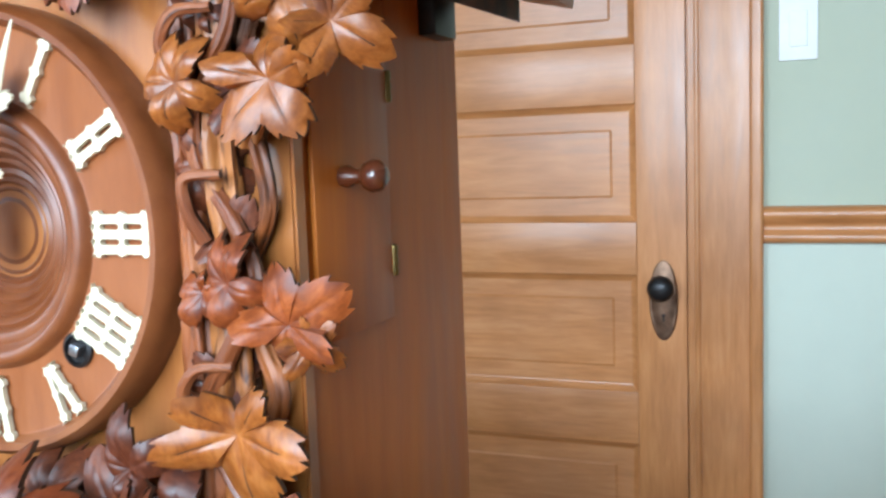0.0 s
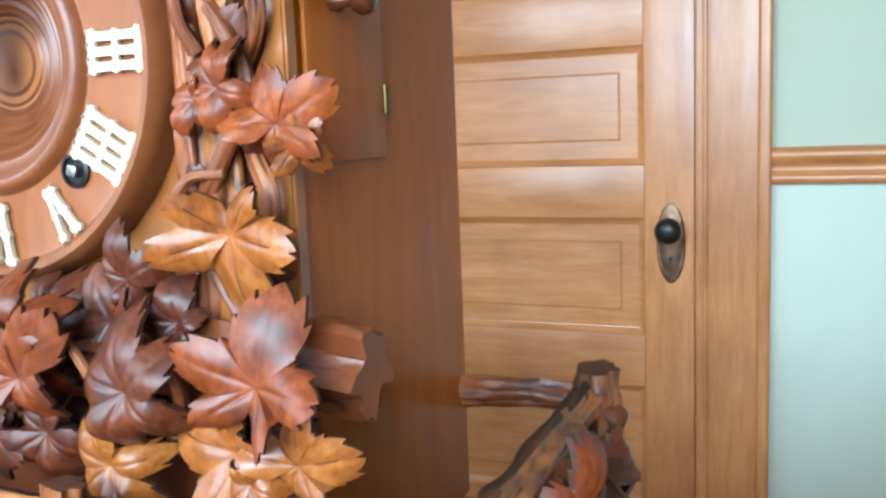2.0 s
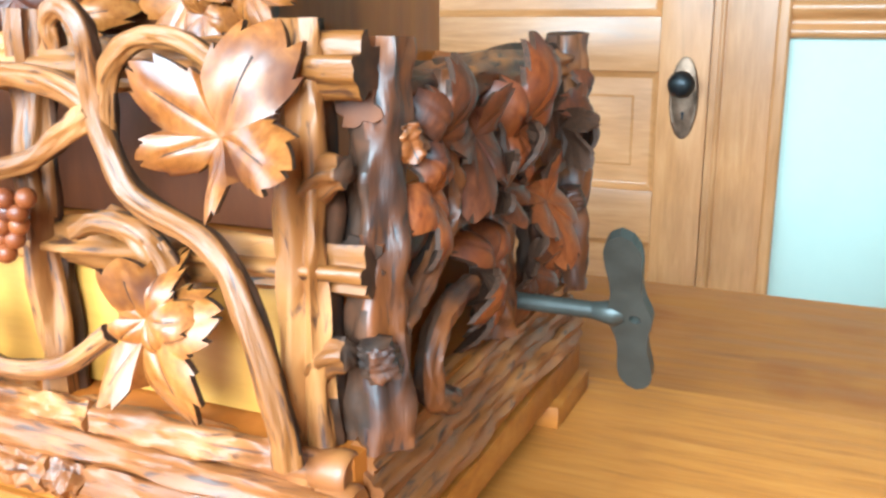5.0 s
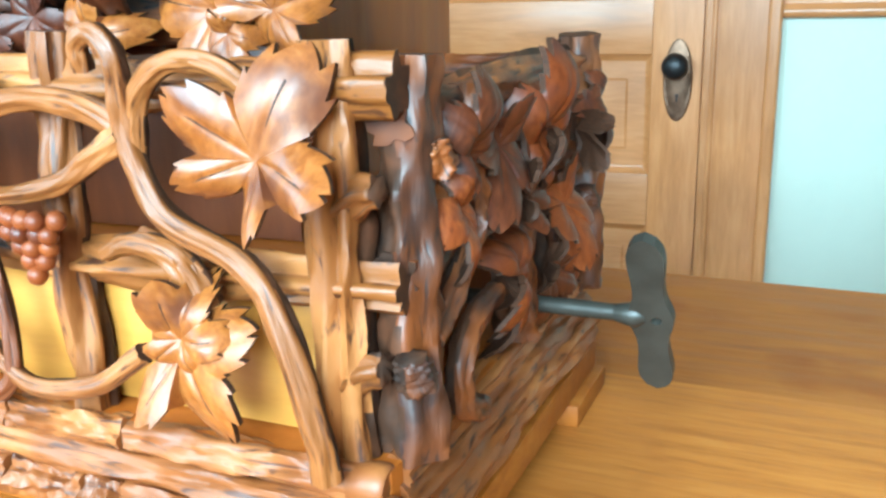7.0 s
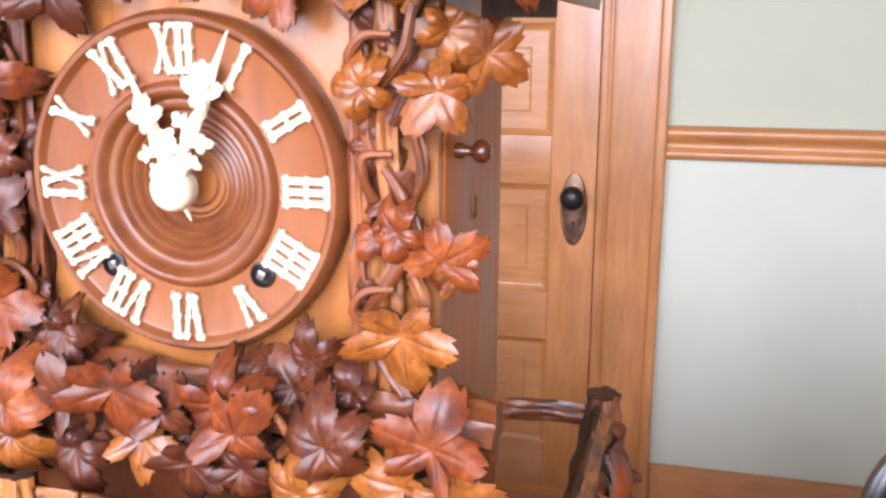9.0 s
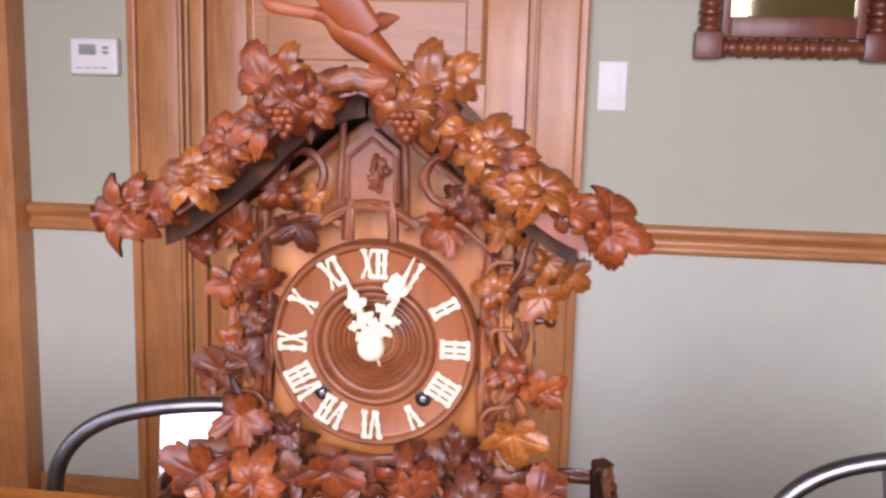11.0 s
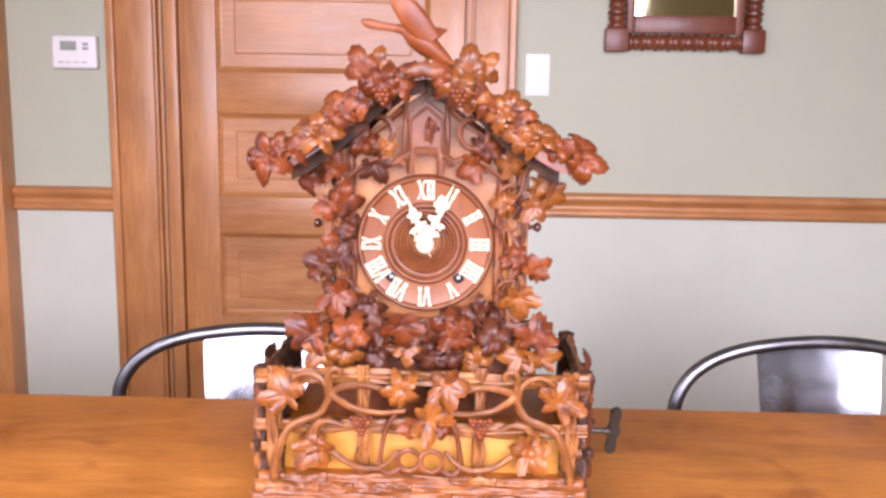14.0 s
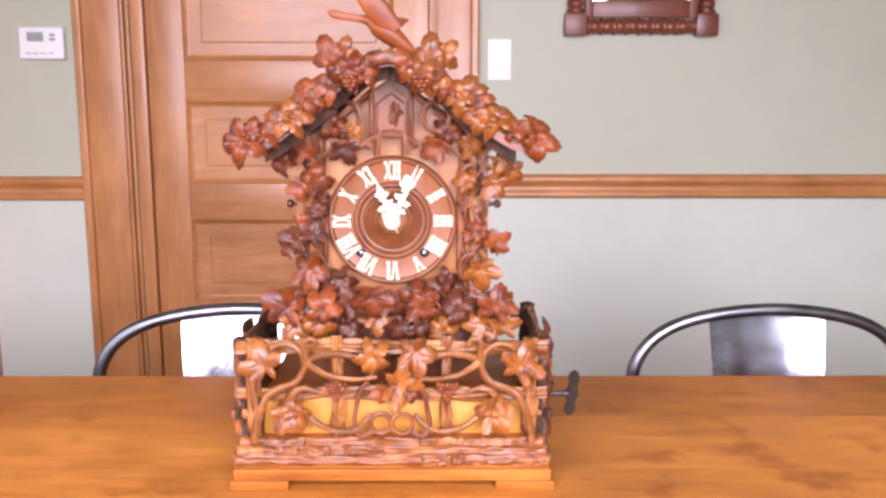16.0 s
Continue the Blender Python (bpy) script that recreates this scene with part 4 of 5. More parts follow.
def roof_parts():
    roof = sub("roof", "dark gabled roof edged with carved vine leaves")
    for s in (-1, 1):
        line = [(s * -p.x * 0.93, p.z) for p in spline([(x, 0, z) for x, z in ROOF_EDGE], 5)]
        bm = bmesh.new()
        rings = []
        for i, (x, z) in enumerate(line):
            rings.append([bm.verts.new(p) for p in ((x, -0.078, z), (x, 0.152, z), (x * 1.01, 0.152, z + 0.015), (x * 1.01, -0.078, z + 0.015))])
        for a, b in zip(rings, rings[1:]):
            for k in range(4):
                bm.faces.new((a[k], a[(k + 1) % 4], b[(k + 1) % 4], b[k]))
        bm.faces.new(rings[0])
        bm.faces.new(rings[-1])
        part("roof_board", bm, MAHOGANY, roof)
        crest = [(s * x, -0.074, z + 0.006) for x, z in ((0.006, 0.514), (0.043, 0.501), (0.066, 0.484), (0.092, 0.465), (0.122, 0.443), (0.156, 0.422), (0.188, 0.414))]
        part("bargeboard", lumpy(crest, (0.0105, 0.0090), s), LEAF, roof, "smooth carved crest of overlapping leaf forms")
        # added dark strip: the shade under the eaves, given as a shape
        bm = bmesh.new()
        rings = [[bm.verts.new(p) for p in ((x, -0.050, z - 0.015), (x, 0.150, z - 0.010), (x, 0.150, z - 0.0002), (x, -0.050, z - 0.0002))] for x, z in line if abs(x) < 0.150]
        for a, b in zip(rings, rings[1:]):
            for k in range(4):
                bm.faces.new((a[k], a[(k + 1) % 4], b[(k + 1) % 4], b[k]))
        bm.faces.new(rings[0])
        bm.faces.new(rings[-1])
        part("soffit", bm, STAIN_SHADE, roof, "added dark strip standing in for the shade under the eaves")
        part("roof_curl", tube([(s * 0.052, -0.082, 0.490), (s * 0.060, -0.086, 0.500), (s * 0.053, -0.088, 0.507), (s * 0.047, -0.088, 0.500), (s * 0.053, -0.089, 0.495)], 0.0017, 8, per=6), BARK, roof)
        grapes(roof, s * 0.040 - 0.002, -0.104, 0.500, 9)
    part("ridge_cap", lumpy([(-0.024, -0.078, 0.515), (-0.010, -0.082, 0.520), (0.004, -0.082, 0.520), (0.022, -0.078, 0.513)], 0.0068, 4), BARK, roof, "rounded carved ridge cap under the bird")
    for x, y, z, size, turn, tone, kind, tip, lean in ROOF_LEAVES_A + ROOF_LEAVES_B:
        leaf(roof, x, y, z, size * 1.34, turn, "m" if (kind + round(size * 1000)) % 3 == 0 else tone, kind | 1, tip, lean)
    # smaller folded leaves that fill the crest and lie behind its front edge
    for s in (-1, 1):
        run = spline([(s * 0.030, -0.080, 0.510), (s * 0.066, -0.080, 0.491), (s * 0.105, -0.080, 0.463), (s * 0.140, -0.080, 0.442), (s * 0.172, -0.080, 0.430)], 4)
        for k, c in enumerate(run[::2]):
            leaf(roof, c.x, c.y + 0.004 * (k % 2), c.z - 0.004 + rng.uniform(-0.003, 0.004), rng.uniform(0.030, 0.038), s * (60 + rng.uniform(-50, 70)), "g" if k % 2 else "m", 2 * k + 1, rng.uniform(-45, -5), rng.uniform(-25, 25))
        for k in range(4):
            u = 0.25 + 0.2 * k
            leaf(roof, s * 0.18 * u, -0.045 - 0.01 * (k % 2), 0.524 - 0.11 * u, 0.04, rng.uniform(-60, 60), "m", k, -50, 0)


ball = bmesh.new()
bmesh.ops.create_uvsphere(ball, u_segments=12, v_segments=8, radius=0.0034)
GRAPE = bpy.data.meshes.new("grape")
ball.to_mesh(GRAPE)
ball.free()
GRAPE.materials.append(LEAF)
for p in GRAPE.polygons:
    p.use_smooth = True


def grapes(parent, x, y, z, count):
    """A hanging bunch: rows of one, two, three ... grapes."""
    for k in range(count):
        row = int((math.sqrt(8 * k + 1) - 1) / 2)
        i = k - row * (row + 1) // 2
        g = new("grape", GRAPE)
        g.parent = parent
        g.location = (x + (i - row / 2) * 0.0054 + rng.uniform(-0.0006, 0.0006), y + rng.uniform(-0.002, 0.001) - 0.001 * (row - abs(i - row / 2)), z - 0.016 + row * 0.0047)


def bird():
    """A carved bird, wings raised: one plain mesh."""
    bm = bmesh.new()

    def form(line, radii, flat):
        """A tapered carved form along a line with its own radius at every point; flat: thickness front to back."""
        pts = spline(line, 5)
        rings = []
        for i, c in enumerate(pts):
            u = i / (len(pts) - 1) * (len(radii) - 1)
            k = min(int(u), len(radii) - 2)
            r = radii[k] + (radii[k + 1] - radii[k]) * (u - k)
            way = (pts[min(i + 1, len(pts) - 1)] - pts[max(i - 1, 0)]).normalized()
            side = Vector((way.z, 0, -way.x)).normalized()
            rings.append([bm.verts.new(c + side * (r * math.cos(a)) + Vector((0, r * flat * math.sin(a), 0))) for a in (2 * math.pi * j / 16 for j in range(16))])
        for a, b in zip(rings, rings[1:]):
            for j in range(16):
                bm.faces.new((a[j], a[(j + 1) % 16], b[(j + 1) % 16], b[j]))
        bm.faces.new(rings[0])
        bm.faces.new(rings[-1])

    y = -0.072
    form([(0.033, y, 0.5245), (0.022, y, 0.531), (0.008, y, 0.541), (-0.008, y, 0.553), (-0.020, y, 0.560), (-0.030, y, 0.563)], [0.0006, 0.0052, 0.0090, 0.0128, 0.0120, 0.0062, 0.0040], 0.85)
    form([(-0.018, y + 0.001, 0.561), (-0.040, y + 0.002, 0.564), (-0.058, y + 0.003, 0.567), (-0.069, y + 0.004, 0.571)], [0.0060, 0.0040, 0.0044, 0.0052, 0.0014], 0.35)
    form([(0.008, y - 0.007, 0.549), (-0.009, y - 0.011, 0.569), (-0.024, y - 0.014, 0.586), (-0.038, y - 0.012, 0.597)], [0.0100, 0.0130, 0.0135, 0.0100, 0.0020], 0.28)
    form([(0.004, y + 0.010, 0.554), (0.012, y + 0.016, 0.560), (0.022, y + 0.020, 0.563)], [0.0050, 0.0062, 0.0010], 0.35)
    part("carved_bird", bm, LEAF, clock, "carved wooden bird on the ridge")


DIAL_Z = 0.3245


def numeral(text, hour, dial):
    """Roman numeral cut from bone: strokes with forked ends, tied together at head, waist and foot."""
    h, adv = 0.0190 if text == "V" else 0.0225, {"I": 0.0050, "V": 0.0112, "X": 0.0112}
    width = sum(adv[c] for c in text)
    bm = bmesh.new()
    u, layer = -width / 2, 0

    def bar(x0, x1, w):
        nonlocal layer
        s = (x1 - x0) / h
        n = math.hypot(1, s)
        half = [(-0.545, 0.95), (-0.50, 0.45), (-0.47, 0.85), (-0.40, 1.0), (-0.36, 0.55), (-0.08, 0.5), (0.0, 0.85)]
        prof = half + [(-t, ww) for t, ww in reversed(half[:-1])]
        left = [((x0 + x1) / 2 + s * h * t - ww * w * n, h * t) for t, ww in prof]
        right = [((x0 + x1) / 2 + s * h * t + ww * w * n, h * t) for t, ww in reversed(prof)]
        prism(left + [((x0 + x1) / 2 + s * h * 0.5, h * 0.49)] + right + [((x0 + x1) / 2 - s * h * 0.5, -h * 0.49)], 0, -0.0020 - 0.00012 * layer, bm)
        layer += 1

    ends = []
    for c in text:
        a = adv[c]
        if c == "I":
            bar(u + a / 2, u + a / 2, 0.0028)
            ends.append((u + a / 2, u + a / 2))
        elif c == "V":
            bar(u + a / 2 - 0.0006, u + 0.0018, 0.0026)
            bar(u + a / 2 + 0.0006, u + a - 0.0018, 0.0018)
            ends.append((u + 0.0018, u + a - 0.0018))
        else:
            bar(u + a - 0.0020, u + 0.0020, 0.0025)
            bar(u + 0.0020, u + a - 0.0020, 0.0015)
            ends.append((u + 0.0020, u + a - 0.0020))
        u += a
    for p, q, c, d in zip(ends, ends[1:], text, text[1:]):
        for t in (-0.44, 0.0, 0.44) if c == d == "I" else (-0.44, 0.44) if "V" not in (c, d) else (0.44,):
            prism([(p[1], h * t - 0.0010), (q[0], h * t - 0.0010), (q[0], h * t + 0.0010), (p[1], h * t + 0.0010)], 0, -0.0018, bm)
    ang = hour * 30
    r = 0.0625
    part("numeral", bm, IVORY, dial, "", False, at=pose(r * math.sin(radians(ang)), -0.0160 - 0.0001 * hour, r * math.cos(radians(ang)) + DIAL_Z) @ pose(0, 0, 0, 0, ang, 0))


def dial_parts():
    prof = [(0.0775, 0), (0.0778, 0.009), (0.0768, 0.0135), (0.0748, 0.0162), (0.0726, 0.0160), (0.0712, 0.0138), (0.0702, 0.0126), (0.0690, 0.0122), (0.0470, 0.0122), (0.0462, 0.0132),
            (0.0450, 0.0156), (0.0430, 0.0164), (0.0412, 0.0156), (0.0402, 0.0132), (0.0385, 0.0112), (0.0360, 0.0116), (0.0345, 0.0105), (0.0335, 0.0082), (0.0320, 0.0090), (0.0305, 0.0078),
            (0.0296, 0.0056), (0.0282, 0.0064), (0.0268, 0.0050), (0.0258, 0.0030), (0.0244, 0.0038), (0.0230, 0.0024), (0.0222, 0.0008), (0.0205, 0.0014), (0.0190, 0.0002), (0.0176, 0.0010), (0.0162, -0.0004), (0.0148, 0.0004), (0.0134, -0.0008), (0.0118, 0.0), (0.0, -0.0008)]
    cut = next(i for i, p in enumerate(prof) if p == (0.0690, 0.0122))
    at = pose(0, -0.0036, DIAL_Z, 90) @ Matrix.Diagonal((1.03, 1.03, 1, 1))
    dial = part("dial", lathe(prof[cut - 1:cut + 2], 96), DIAL, clock, "reddish turned wooden dial with bone numerals", at=None)
    dial.data.transform(at)
    ring = part("dial_rim", lathe(prof[:cut], 96), RING, dial, "glossy turned outer rim")
    ring.data.transform(at)
    bowl = part("dial_centre", lathe(prof[cut + 1:], 96), RING, dial, "concentric turned rings round the hands")
    bowl.data.transform(at)
    for hour, text in enumerate(("XII", "I", "II", "III", "IIII", "V", "VI", "VII", "VIII", "IX", "X", "XI")):
        numeral(text, hour, dial)
    for s in (-1, 1):
        x, z = s * 0.0390, 0.2850
        part("winding_hole", lathe([(0.0062, 0.0), (0.0062, 0.0012), (0.005, 0.0016), (0.0046, 0.0002), (0, 0.0)], 24), BLACK, dial, "black winding hole", at=pose(x, -0.0159, z, 90))
        part("arbor", box((-0.0019, -0.003, -0.0019), (0.0019, 0, 0.0019), 0.0004), STEEL_LIGHT, dial, "square steel winding arbor", at=pose(x, -0.0159, z, 0, 18 * s))
    bone_leaf = leaf_mesh("hand_leaf", IVORY, 23, 0.1, 0.05, 0.9)
    for ang, ln, y, label, pieces in (
            (-21.5, 0.059, -0.0222, "short bone hour hand with a carved leaf", ((0, 0.033, 0.0170, 10), (-0.0055, 0.019, 0.0085, -80), (0.0050, 0.022, 0.0085, 70), (0.0045, 0.013, 0.0075, 115), (-0.0045, 0.011, 0.0080, -110))),
            (24.5, 0.077, -0.0262, "long bone minute hand with a carved leaf", ((-0.0015, 0.0465, 0.0195, -15), (0.0055, 0.026, 0.0095, 75), (-0.0050, 0.031, 0.0085, -65), (0.0045, 0.017, 0.0085, 110), (-0.0045, 0.019, 0.0090, -100)))):
        leaf_at = pieces[0][1]
        bm = tube([(0, 0, 0.004), (0.0022, 0, 0.012), (-0.0018, 0, leaf_at * 0.6), (0.0012, 0, leaf_at * 0.85), (0, 0, leaf_at + 0.006)], 0.0024, 8, 0.3)
        tube([(-0.0030, 0, 0.006), (-0.0012, 0, 0.014), (0.0022, 0, leaf_at * 0.62), (-0.0004, 0, leaf_at)], 0.0016, 8, 0.2, bm=bm)
        tube([(0, 0, leaf_at + 0.004), (0, 0, (leaf_at + ln) / 2), (0, 0, ln)], (0.0030, 0.0005), 8, bm=bm, flat=0.5)
        hand = part("hand", bm, IVORY, dial, label, at=pose(0, y, DIAL_Z, 0, ang, 0))
        for px, pz, sz, tr in pieces:
            o = new("hand_leaf", bone_leaf)
            o.parent = hand
            o.matrix_basis = pose(px, -0.002, pz, 90) @ pose(0, 0, 0, 0, 0, -tr) @ Matrix.Diagonal((sz, sz, sz * 0.7, 1))
    boss = lathe([(0.0100, 0), (0.0104, 0.005), (0.0098, 0.0088), (0.0075, 0.0106), (0.0045, 0.0112), (0.0030, 0.0106), (0.0022, 0.0116), (0.0010, 0.0112), (0, 0.0100)], 32)
    part("boss", boss, IVORY, dial, "round bone boss of the hands", at=pose(0, -0.0190, DIAL_Z, 90))
    part("hand_tail", tube([(0, 0, 0), (0, 0, -0.010), (0, 0, -0.0165)], (0.0024, 0.0004), 8, per=3), IVORY, dial, at=pose(0, -0.0215, DIAL_Z, 0, -24, 0))


def cuckoo_door():
    bm = prism([(-0.0195, 0.434), (0.0195, 0.434), (0.0195, 0.472), (0.0, 0.487), (-0.0195, 0.472)], -0.0290, -0.0050, None, 0.0012)
    d = part("cuckoo_door", bm, BARK, clock, "carved reddish door of the cuckoo")
    for a, b in (((-0.0175, 0.466), (0.0, 0.480)), ((0.0, 0.480), (0.0175, 0.466)), ((-0.0175, 0.434), (-0.0175, 0.466)), ((0.0175, 0.434), (0.0175, 0.466)), ((-0.0175, 0.434), (0.0175, 0.434))):
        part("bead", tube([(a[0], -0.0300, a[1]), ((a[0] + b[0]) / 2, -0.0303, (a[1] + b[1]) / 2), (b[0], -0.0300, b[1])], 0.0014, 8, 0.2, per=4), BARK, d, carved=(0, -1, 0))
    for k in range(5):
        leaf(d, rng.uniform(-0.008, 0.008), -0.0303, 0.447 + 0.004 * k, 0.014, rng.uniform(-150, 150), "d" if k % 2 else "m", k)
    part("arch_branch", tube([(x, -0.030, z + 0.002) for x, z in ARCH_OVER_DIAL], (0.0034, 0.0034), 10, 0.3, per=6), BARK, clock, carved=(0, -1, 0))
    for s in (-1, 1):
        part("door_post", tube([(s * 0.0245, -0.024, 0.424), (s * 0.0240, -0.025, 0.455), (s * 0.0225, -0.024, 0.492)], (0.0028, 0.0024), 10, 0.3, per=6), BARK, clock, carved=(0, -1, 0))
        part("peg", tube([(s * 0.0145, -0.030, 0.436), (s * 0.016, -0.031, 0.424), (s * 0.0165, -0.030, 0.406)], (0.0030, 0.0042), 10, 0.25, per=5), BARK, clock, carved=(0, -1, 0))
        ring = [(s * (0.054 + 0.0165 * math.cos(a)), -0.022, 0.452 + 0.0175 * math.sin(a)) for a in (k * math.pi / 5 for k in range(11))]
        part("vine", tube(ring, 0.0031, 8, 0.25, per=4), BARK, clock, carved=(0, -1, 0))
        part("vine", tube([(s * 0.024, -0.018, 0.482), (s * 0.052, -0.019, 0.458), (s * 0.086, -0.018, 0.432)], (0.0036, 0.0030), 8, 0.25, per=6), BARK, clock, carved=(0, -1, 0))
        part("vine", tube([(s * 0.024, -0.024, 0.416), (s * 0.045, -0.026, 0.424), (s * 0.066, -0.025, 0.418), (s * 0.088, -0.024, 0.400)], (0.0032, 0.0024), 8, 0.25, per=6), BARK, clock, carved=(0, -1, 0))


def trellis():
    """Branch uprights beside the dial, with twining stems and leaves."""
    for s in (-1, 1):
        t = sub("trellis", "carved branches climbing the front beside the dial")
        for x, r, top in ((0.0860, 0.0050, 0.430), (0.0985, 0.0068, 0.425)):
            pts = [(s * (x + rng.uniform(-0.0015, 0.0015)), -0.0095, 0.206 + (top - 0.206) * k / 6) for k in range(7)]
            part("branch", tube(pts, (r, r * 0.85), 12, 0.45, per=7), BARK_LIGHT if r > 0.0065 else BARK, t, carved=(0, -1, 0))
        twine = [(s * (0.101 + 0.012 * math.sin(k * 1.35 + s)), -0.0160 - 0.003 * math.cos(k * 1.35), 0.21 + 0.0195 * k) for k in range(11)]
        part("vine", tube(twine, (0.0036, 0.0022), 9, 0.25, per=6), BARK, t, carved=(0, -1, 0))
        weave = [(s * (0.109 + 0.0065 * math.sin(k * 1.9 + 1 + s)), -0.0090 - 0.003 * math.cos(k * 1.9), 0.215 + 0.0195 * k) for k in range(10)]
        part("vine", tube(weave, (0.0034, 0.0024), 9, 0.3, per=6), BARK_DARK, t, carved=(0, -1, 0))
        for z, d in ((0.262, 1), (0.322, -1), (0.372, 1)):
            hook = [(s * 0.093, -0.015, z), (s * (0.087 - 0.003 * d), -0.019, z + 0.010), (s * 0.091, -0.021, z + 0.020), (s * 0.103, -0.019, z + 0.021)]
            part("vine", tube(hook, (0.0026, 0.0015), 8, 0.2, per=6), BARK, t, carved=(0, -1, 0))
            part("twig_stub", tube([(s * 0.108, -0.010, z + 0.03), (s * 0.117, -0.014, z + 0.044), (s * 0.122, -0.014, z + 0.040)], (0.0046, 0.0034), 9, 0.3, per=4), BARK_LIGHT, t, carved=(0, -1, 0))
        # dark filler leaves, added for the missing shadow between the front leaves
        for k in range(8):
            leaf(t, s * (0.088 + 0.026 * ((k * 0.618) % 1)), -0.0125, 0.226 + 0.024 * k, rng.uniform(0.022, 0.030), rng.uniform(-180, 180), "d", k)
        for x, y, z, size, turn, tone, kind, tip, lean in (UPPER_LEAVES_A + SIDE_LEAVES_A if s < 0 else UPPER_LEAVES_B + SIDE_LEAVES_B):
            leaf(t, x, y, z, size, turn, tone, kind, tip, lean)


def skirt():
    k = sub("skirt", "band of dark carved leaves under the dial")
    part("log", tube([(-0.150, -0.013, 0.2205), (-0.05, -0.014, 0.224), (0.06, -0.014, 0.2215), (0.150, -0.013, 0.2205)], 0.0124, 14, 0.55, per=14), BARK, k, "knotty carved log")
    part("log", tube([(-0.125, -0.014, 0.194), (0.0, -0.015, 0.196), (0.125, -0.014, 0.194)], 0.0085, 12, 0.3, per=14), BARK_DARK, k, carved=(0, -1, 0))
    for x, y, z, size, turn, tone, kind, tip, lean in SKIRT_LEAVES_A + SKIRT_LEAVES_B:
        leaf(k, x, y, z, size * 1.15, turn, tone, kind, tip, lean)
    # more dark filler behind the row, its gaps shaded by leaf colour
    for j in range(9):
        x = -0.112 + 0.028 * j
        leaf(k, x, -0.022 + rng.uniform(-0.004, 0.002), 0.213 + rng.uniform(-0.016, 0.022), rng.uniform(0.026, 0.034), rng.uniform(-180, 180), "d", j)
    for j in range(6):
        x = -0.085 + 0.034 * j
        part("vine", tube([(x, -0.030, 0.203), (x + 0.008, -0.037, 0.214), (x + 0.004, -0.040, 0.226), (x - 0.006, -0.036, 0.231)], (0.0024, 0.0014), 8, 0.2, per=5), BARK, k, carved=(0, -1, 0))


def front_fence():
    f = sub("front_fence", "carved rustic fence with vines and grapes")
    y = -0.061
    for x, top, r in ((-0.168, 0.189, 0.0076), (0.168, 0.189, 0.0076), (-0.067, 0.192, 0.0062), (0.067, 0.192, 0.0062)):
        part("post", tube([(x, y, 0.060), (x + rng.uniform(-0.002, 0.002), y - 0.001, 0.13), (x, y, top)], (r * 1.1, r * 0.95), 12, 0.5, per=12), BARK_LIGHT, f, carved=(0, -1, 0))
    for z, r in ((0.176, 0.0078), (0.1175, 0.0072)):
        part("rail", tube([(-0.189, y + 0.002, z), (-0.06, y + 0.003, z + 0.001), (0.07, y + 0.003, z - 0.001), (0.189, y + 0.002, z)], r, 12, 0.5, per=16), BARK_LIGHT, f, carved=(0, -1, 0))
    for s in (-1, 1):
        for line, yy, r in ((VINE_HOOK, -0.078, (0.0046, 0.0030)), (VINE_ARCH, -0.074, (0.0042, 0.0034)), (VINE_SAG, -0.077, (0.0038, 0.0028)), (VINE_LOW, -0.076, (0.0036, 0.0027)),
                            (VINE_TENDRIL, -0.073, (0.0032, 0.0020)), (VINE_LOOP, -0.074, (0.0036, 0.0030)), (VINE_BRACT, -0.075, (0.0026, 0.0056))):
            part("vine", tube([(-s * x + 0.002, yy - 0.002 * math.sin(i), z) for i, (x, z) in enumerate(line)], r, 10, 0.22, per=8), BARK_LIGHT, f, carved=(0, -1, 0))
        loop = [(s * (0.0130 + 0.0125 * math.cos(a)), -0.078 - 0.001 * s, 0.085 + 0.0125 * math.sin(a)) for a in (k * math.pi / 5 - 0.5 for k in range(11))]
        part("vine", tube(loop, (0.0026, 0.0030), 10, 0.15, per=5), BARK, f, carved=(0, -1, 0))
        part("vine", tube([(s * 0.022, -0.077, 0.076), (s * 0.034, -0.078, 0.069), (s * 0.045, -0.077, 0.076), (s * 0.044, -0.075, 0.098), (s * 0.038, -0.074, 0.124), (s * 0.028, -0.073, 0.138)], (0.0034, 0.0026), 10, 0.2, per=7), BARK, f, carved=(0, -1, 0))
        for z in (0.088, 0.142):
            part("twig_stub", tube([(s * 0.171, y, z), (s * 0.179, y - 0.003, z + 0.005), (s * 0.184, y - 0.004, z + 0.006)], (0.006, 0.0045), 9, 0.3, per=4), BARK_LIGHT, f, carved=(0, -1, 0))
        grapes(f, s * 0.067, -0.078, 0.132, 15)
    for x, y, z, size, turn, tone, kind, tip, lean in FENCE_LEAVES_A + FENCE_LEAVES_B:
        leaf(f, x, y, z, size, turn, tone, kind, tip, lean)


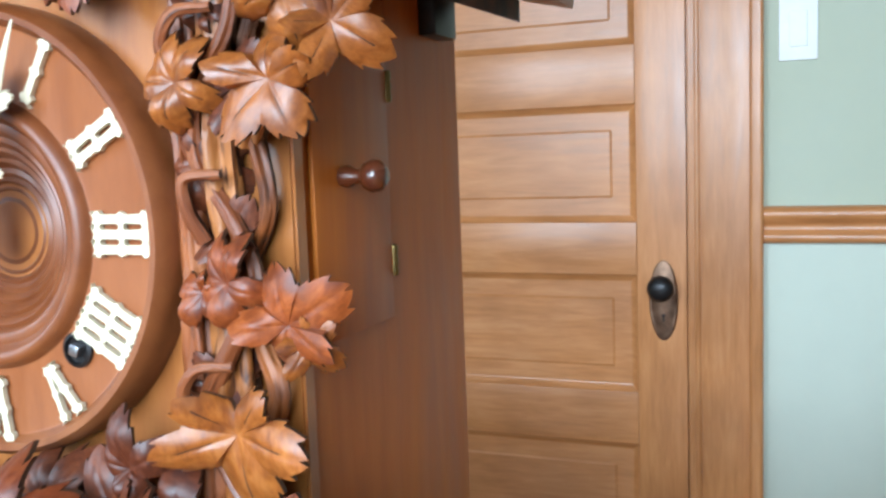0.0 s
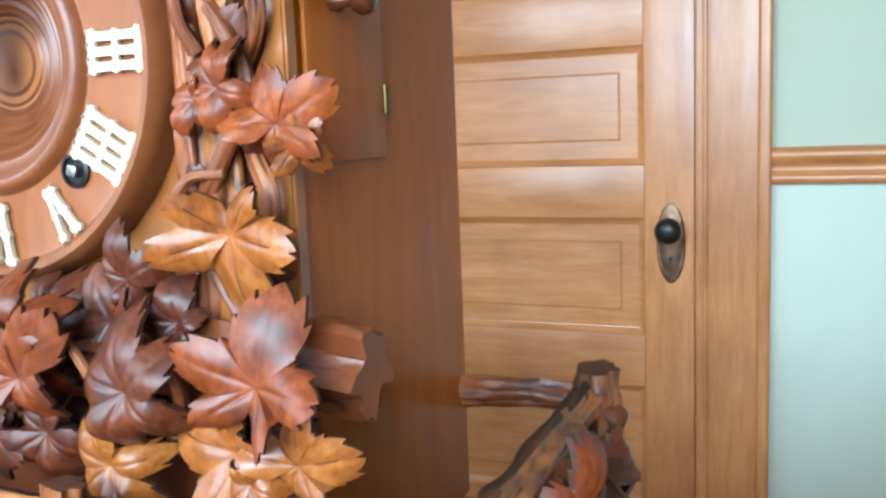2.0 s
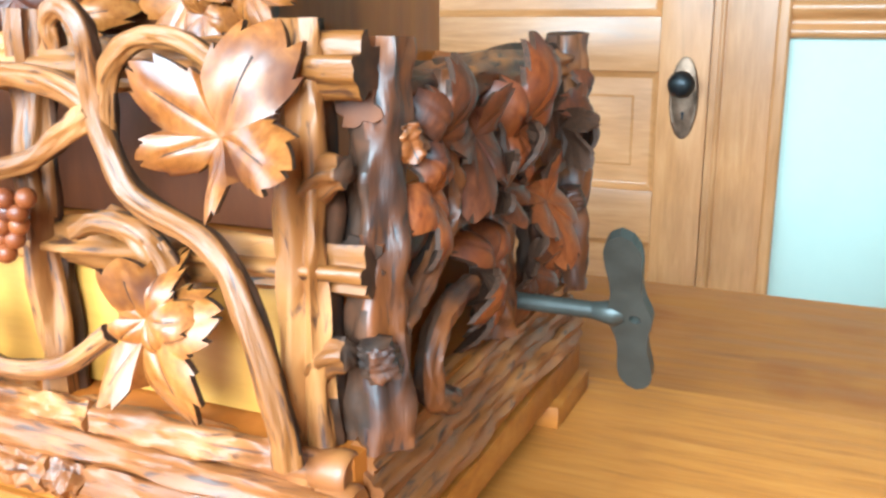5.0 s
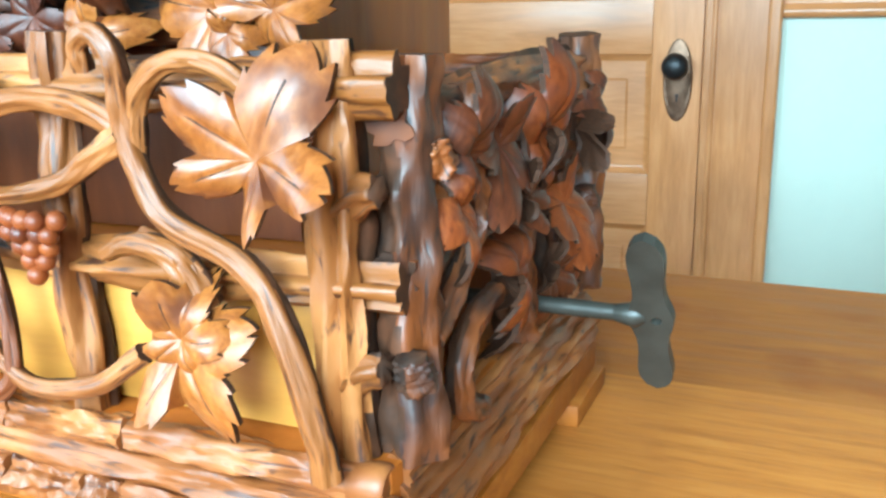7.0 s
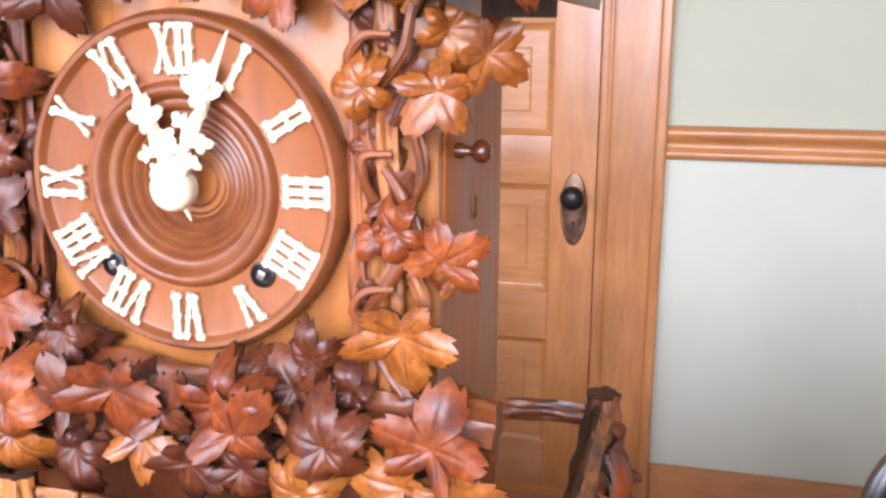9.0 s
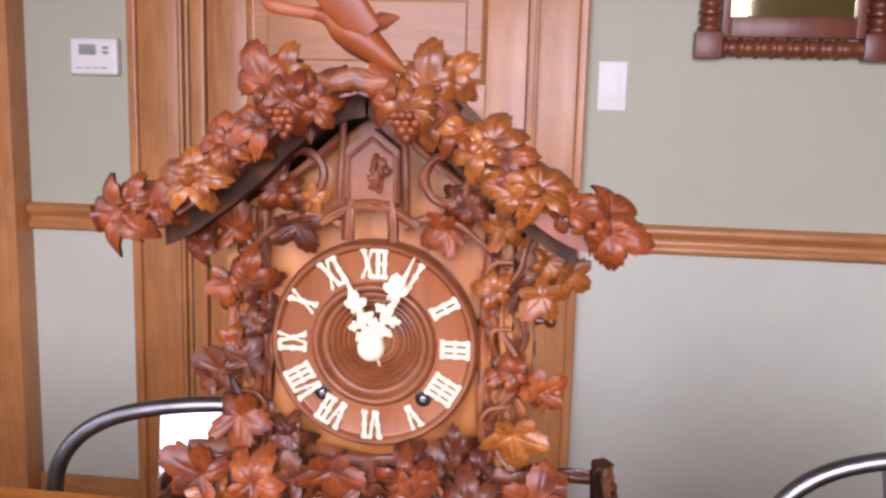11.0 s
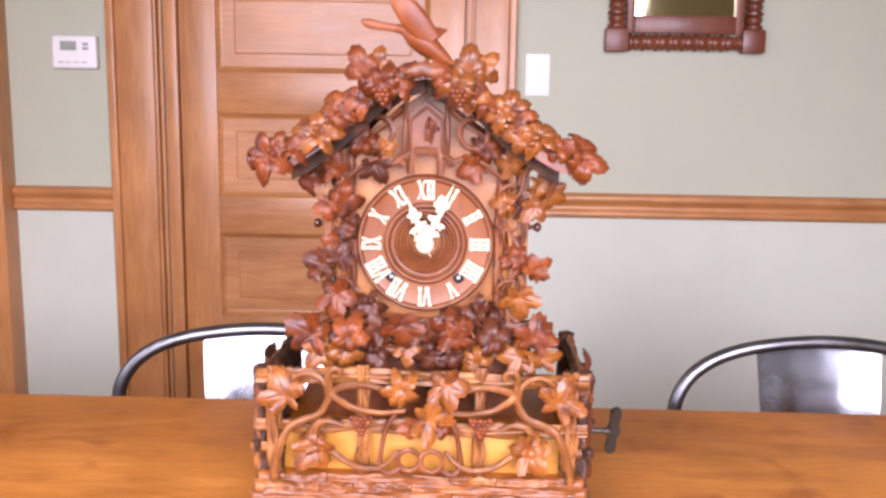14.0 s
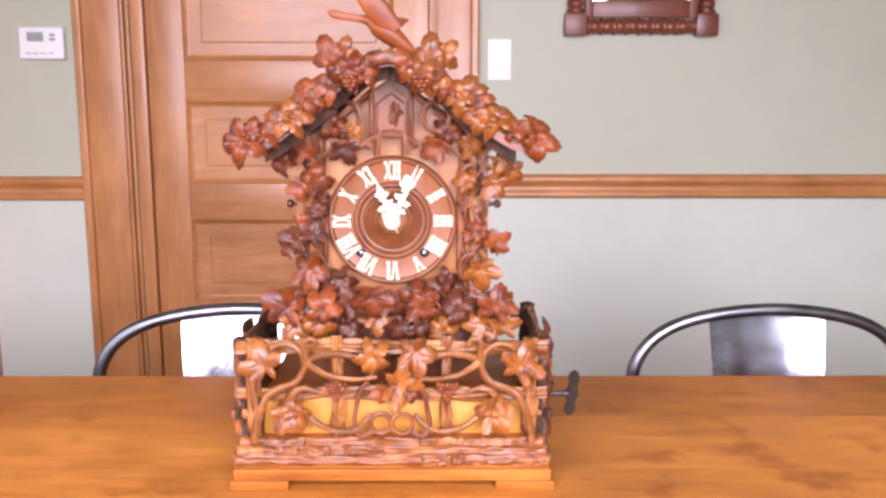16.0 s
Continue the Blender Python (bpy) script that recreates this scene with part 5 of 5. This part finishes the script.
def side_fence(s):
    """Rustic fence along the side: two stout posts, two rails, carved leaves standing up as spikes, hanging leaves and a bowed stem."""
    f = sub("side_fence", "dark carved fence with climbing leaves along the side")
    x = s * 0.185

    def bough(name, line, r, rough=0.4, out=0.0, label=""):
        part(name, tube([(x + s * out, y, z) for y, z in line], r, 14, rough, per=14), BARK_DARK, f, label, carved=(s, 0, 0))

    bough("post", [(-0.050, 0.060), (-0.049, 0.10), (-0.047, 0.14), (-0.046, 0.184)], (0.0100, 0.0085), 0.30, label="stout corner post with cut knots")
    bough("post", [(0.150, 0.056), (0.148, 0.10), (0.145, 0.14), (0.142, 0.181)], (0.0110, 0.0100), 0.30, label="stout back post with a notched top")
    bough("rail", [(-0.056, 0.166), (-0.015, 0.167), (0.03, 0.169), (0.150, 0.168)], 0.0072, 0.35, -0.002)
    bough("rail", [(-0.056, 0.120), (0.0, 0.124), (0.06, 0.125), (0.152, 0.126)], 0.0074, 0.35, -0.002)
    bough("branch", [(-0.010, 0.172), (-0.014, 0.150), (-0.010, 0.128), (-0.028, 0.108), (-0.047, 0.098)], (0.0062, 0.0046), 0.35, 0.005)
    bough("branch", [(0.052, 0.064), (0.046, 0.095), (0.052, 0.13), (0.047, 0.165)], (0.0085, 0.0075), 0.4, 0.0)
    bough("branch", [(0.100, 0.062), (0.104, 0.09), (0.098, 0.125), (0.104, 0.160)], (0.0075, 0.0065), 0.4, 0.0)
    bough("bowed_stem", [(0.010, 0.096), (-0.012, 0.092), (-0.025, 0.080), (-0.023, 0.066), (-0.008, 0.058)], (0.0042, 0.0052), 0.25, 0.006, "bowed stem above the logs")
    part("rail", tube([(s * 0.117, 0.144, 0.164), (s * 0.150, 0.146, 0.165), (s * 0.185, 0.148, 0.164)], 0.0066, 12, 0.25, per=10), BARK_DARK, f, "dark rail to the back post")
    for y, z in ((-0.058, 0.088), (-0.040, 0.150), (0.140, 0.100)):
        bough("twig_stub", [(y, z), (y - 0.003, z + 0.006), (y - 0.004, z + 0.010)], (0.0062, 0.0045), 0.3, 0.006)
    # leaves that stand up over the rail, hang on the rails, or cling to the posts
    for y, z, size, turn, tone, kind, nod, lean in (
            (0.050, 0.146, 0.052, 16, "m", 3, 12, -10), (0.058, 0.150, 0.046, 160, "d", 1, -12, 20), (-0.023, 0.152, 0.038, 24, "d", 3, 12, 0), (0.006, 0.150, 0.044, -165, "d", 0, -10, -15),
            (0.024, 0.098, 0.050, 176, "m", 1, -14, 10), (0.034, 0.128, 0.036, 20, "d", 2, 10, 15), (0.088, 0.112, 0.046, 170, "m", 0, -16, -12), (0.102, 0.088, 0.042, -160, "m", 1, -10, 18),
            (0.120, 0.140, 0.040, 150, "d", 2, 0, 15), (0.138, 0.150, 0.038, 200, "d", 3, -8, 25), (0.070, 0.086, 0.034, 195, "d", 2, -8, 0), (-0.030, 0.136, 0.034, 190, "m", 3, -8, 10)):
        leaf(f, x + s * 0.009, y, z, size, s * turn, tone, kind, nod, lean, s * 90)


def winding_key():
    k = tagged(empty("winding_key", -0.006, 0.043, 0.822), "grey iron winding key stuck in the side of the base", "key")
    bm = tube([(0.155, 0, 0), (0.20, 0, 0), (0.228, 0, 0)], 0.0034, 14, per=4)
    lathe([(0.0034, 0), (0.0040, 0.003), (0.0052, 0.008), (0.0030, 0.012)], 16, bm, pose(0.220, 0, 0, 0, 90))
    part("shaft", bm, IRON, k)
    out = []
    n = 41
    for j in range(n):
        t = -1 + 2 * j / (n - 1)
        edge = math.sqrt(max(0.0, 1 - max(0.0, (abs(t) - 0.78) / 0.22) ** 2))
        out.append((0.0056 + 0.0030 * math.exp(-(t / 0.20) ** 2) + 0.0012 * math.exp(-((abs(t) - 0.72) / 0.22) ** 2)) * edge)
    span = [0.0420 * (-1 + 2 * j / (n - 1)) for j in range(n)]
    eye = [(0.0021 * math.cos(math.pi * k / 8), 0.0021 * math.sin(math.pi * k / 8)) for k in range(9)]
    bm = bmesh.new()
    for d in (1, -1):
        half = [(w, z) for w, z in zip(out, span) if z * d >= -1e-9]
        half.sort(key=lambda q: abs(q[1]))
        tip = [q for q in half if q[0] > 1e-6]
        ring = [(0.234 + w, z) for w, z in tip] + [(0.234, d * 0.0420)] + [(0.234 - w, z) for w, z in reversed(tip)] + [(0.2362 - cx, d * cz) for cx, cz in eye]
        prism(ring, -0.0023, 0.0023, bm)
    bmesh.ops.remove_doubles(bm, verts=bm.verts, dist=1e-6)
    part("bow", bm, IRON, k, "flat two-winged iron grip with an eyelet", False, at=pose(0, 0, 0, 30))


base_parts()
body_parts()
roof_parts()
bird()
dial_parts()
cuckoo_door()
trellis()
skirt()
front_fence()
side_fence(1)
side_fence(-1)
winding_key()
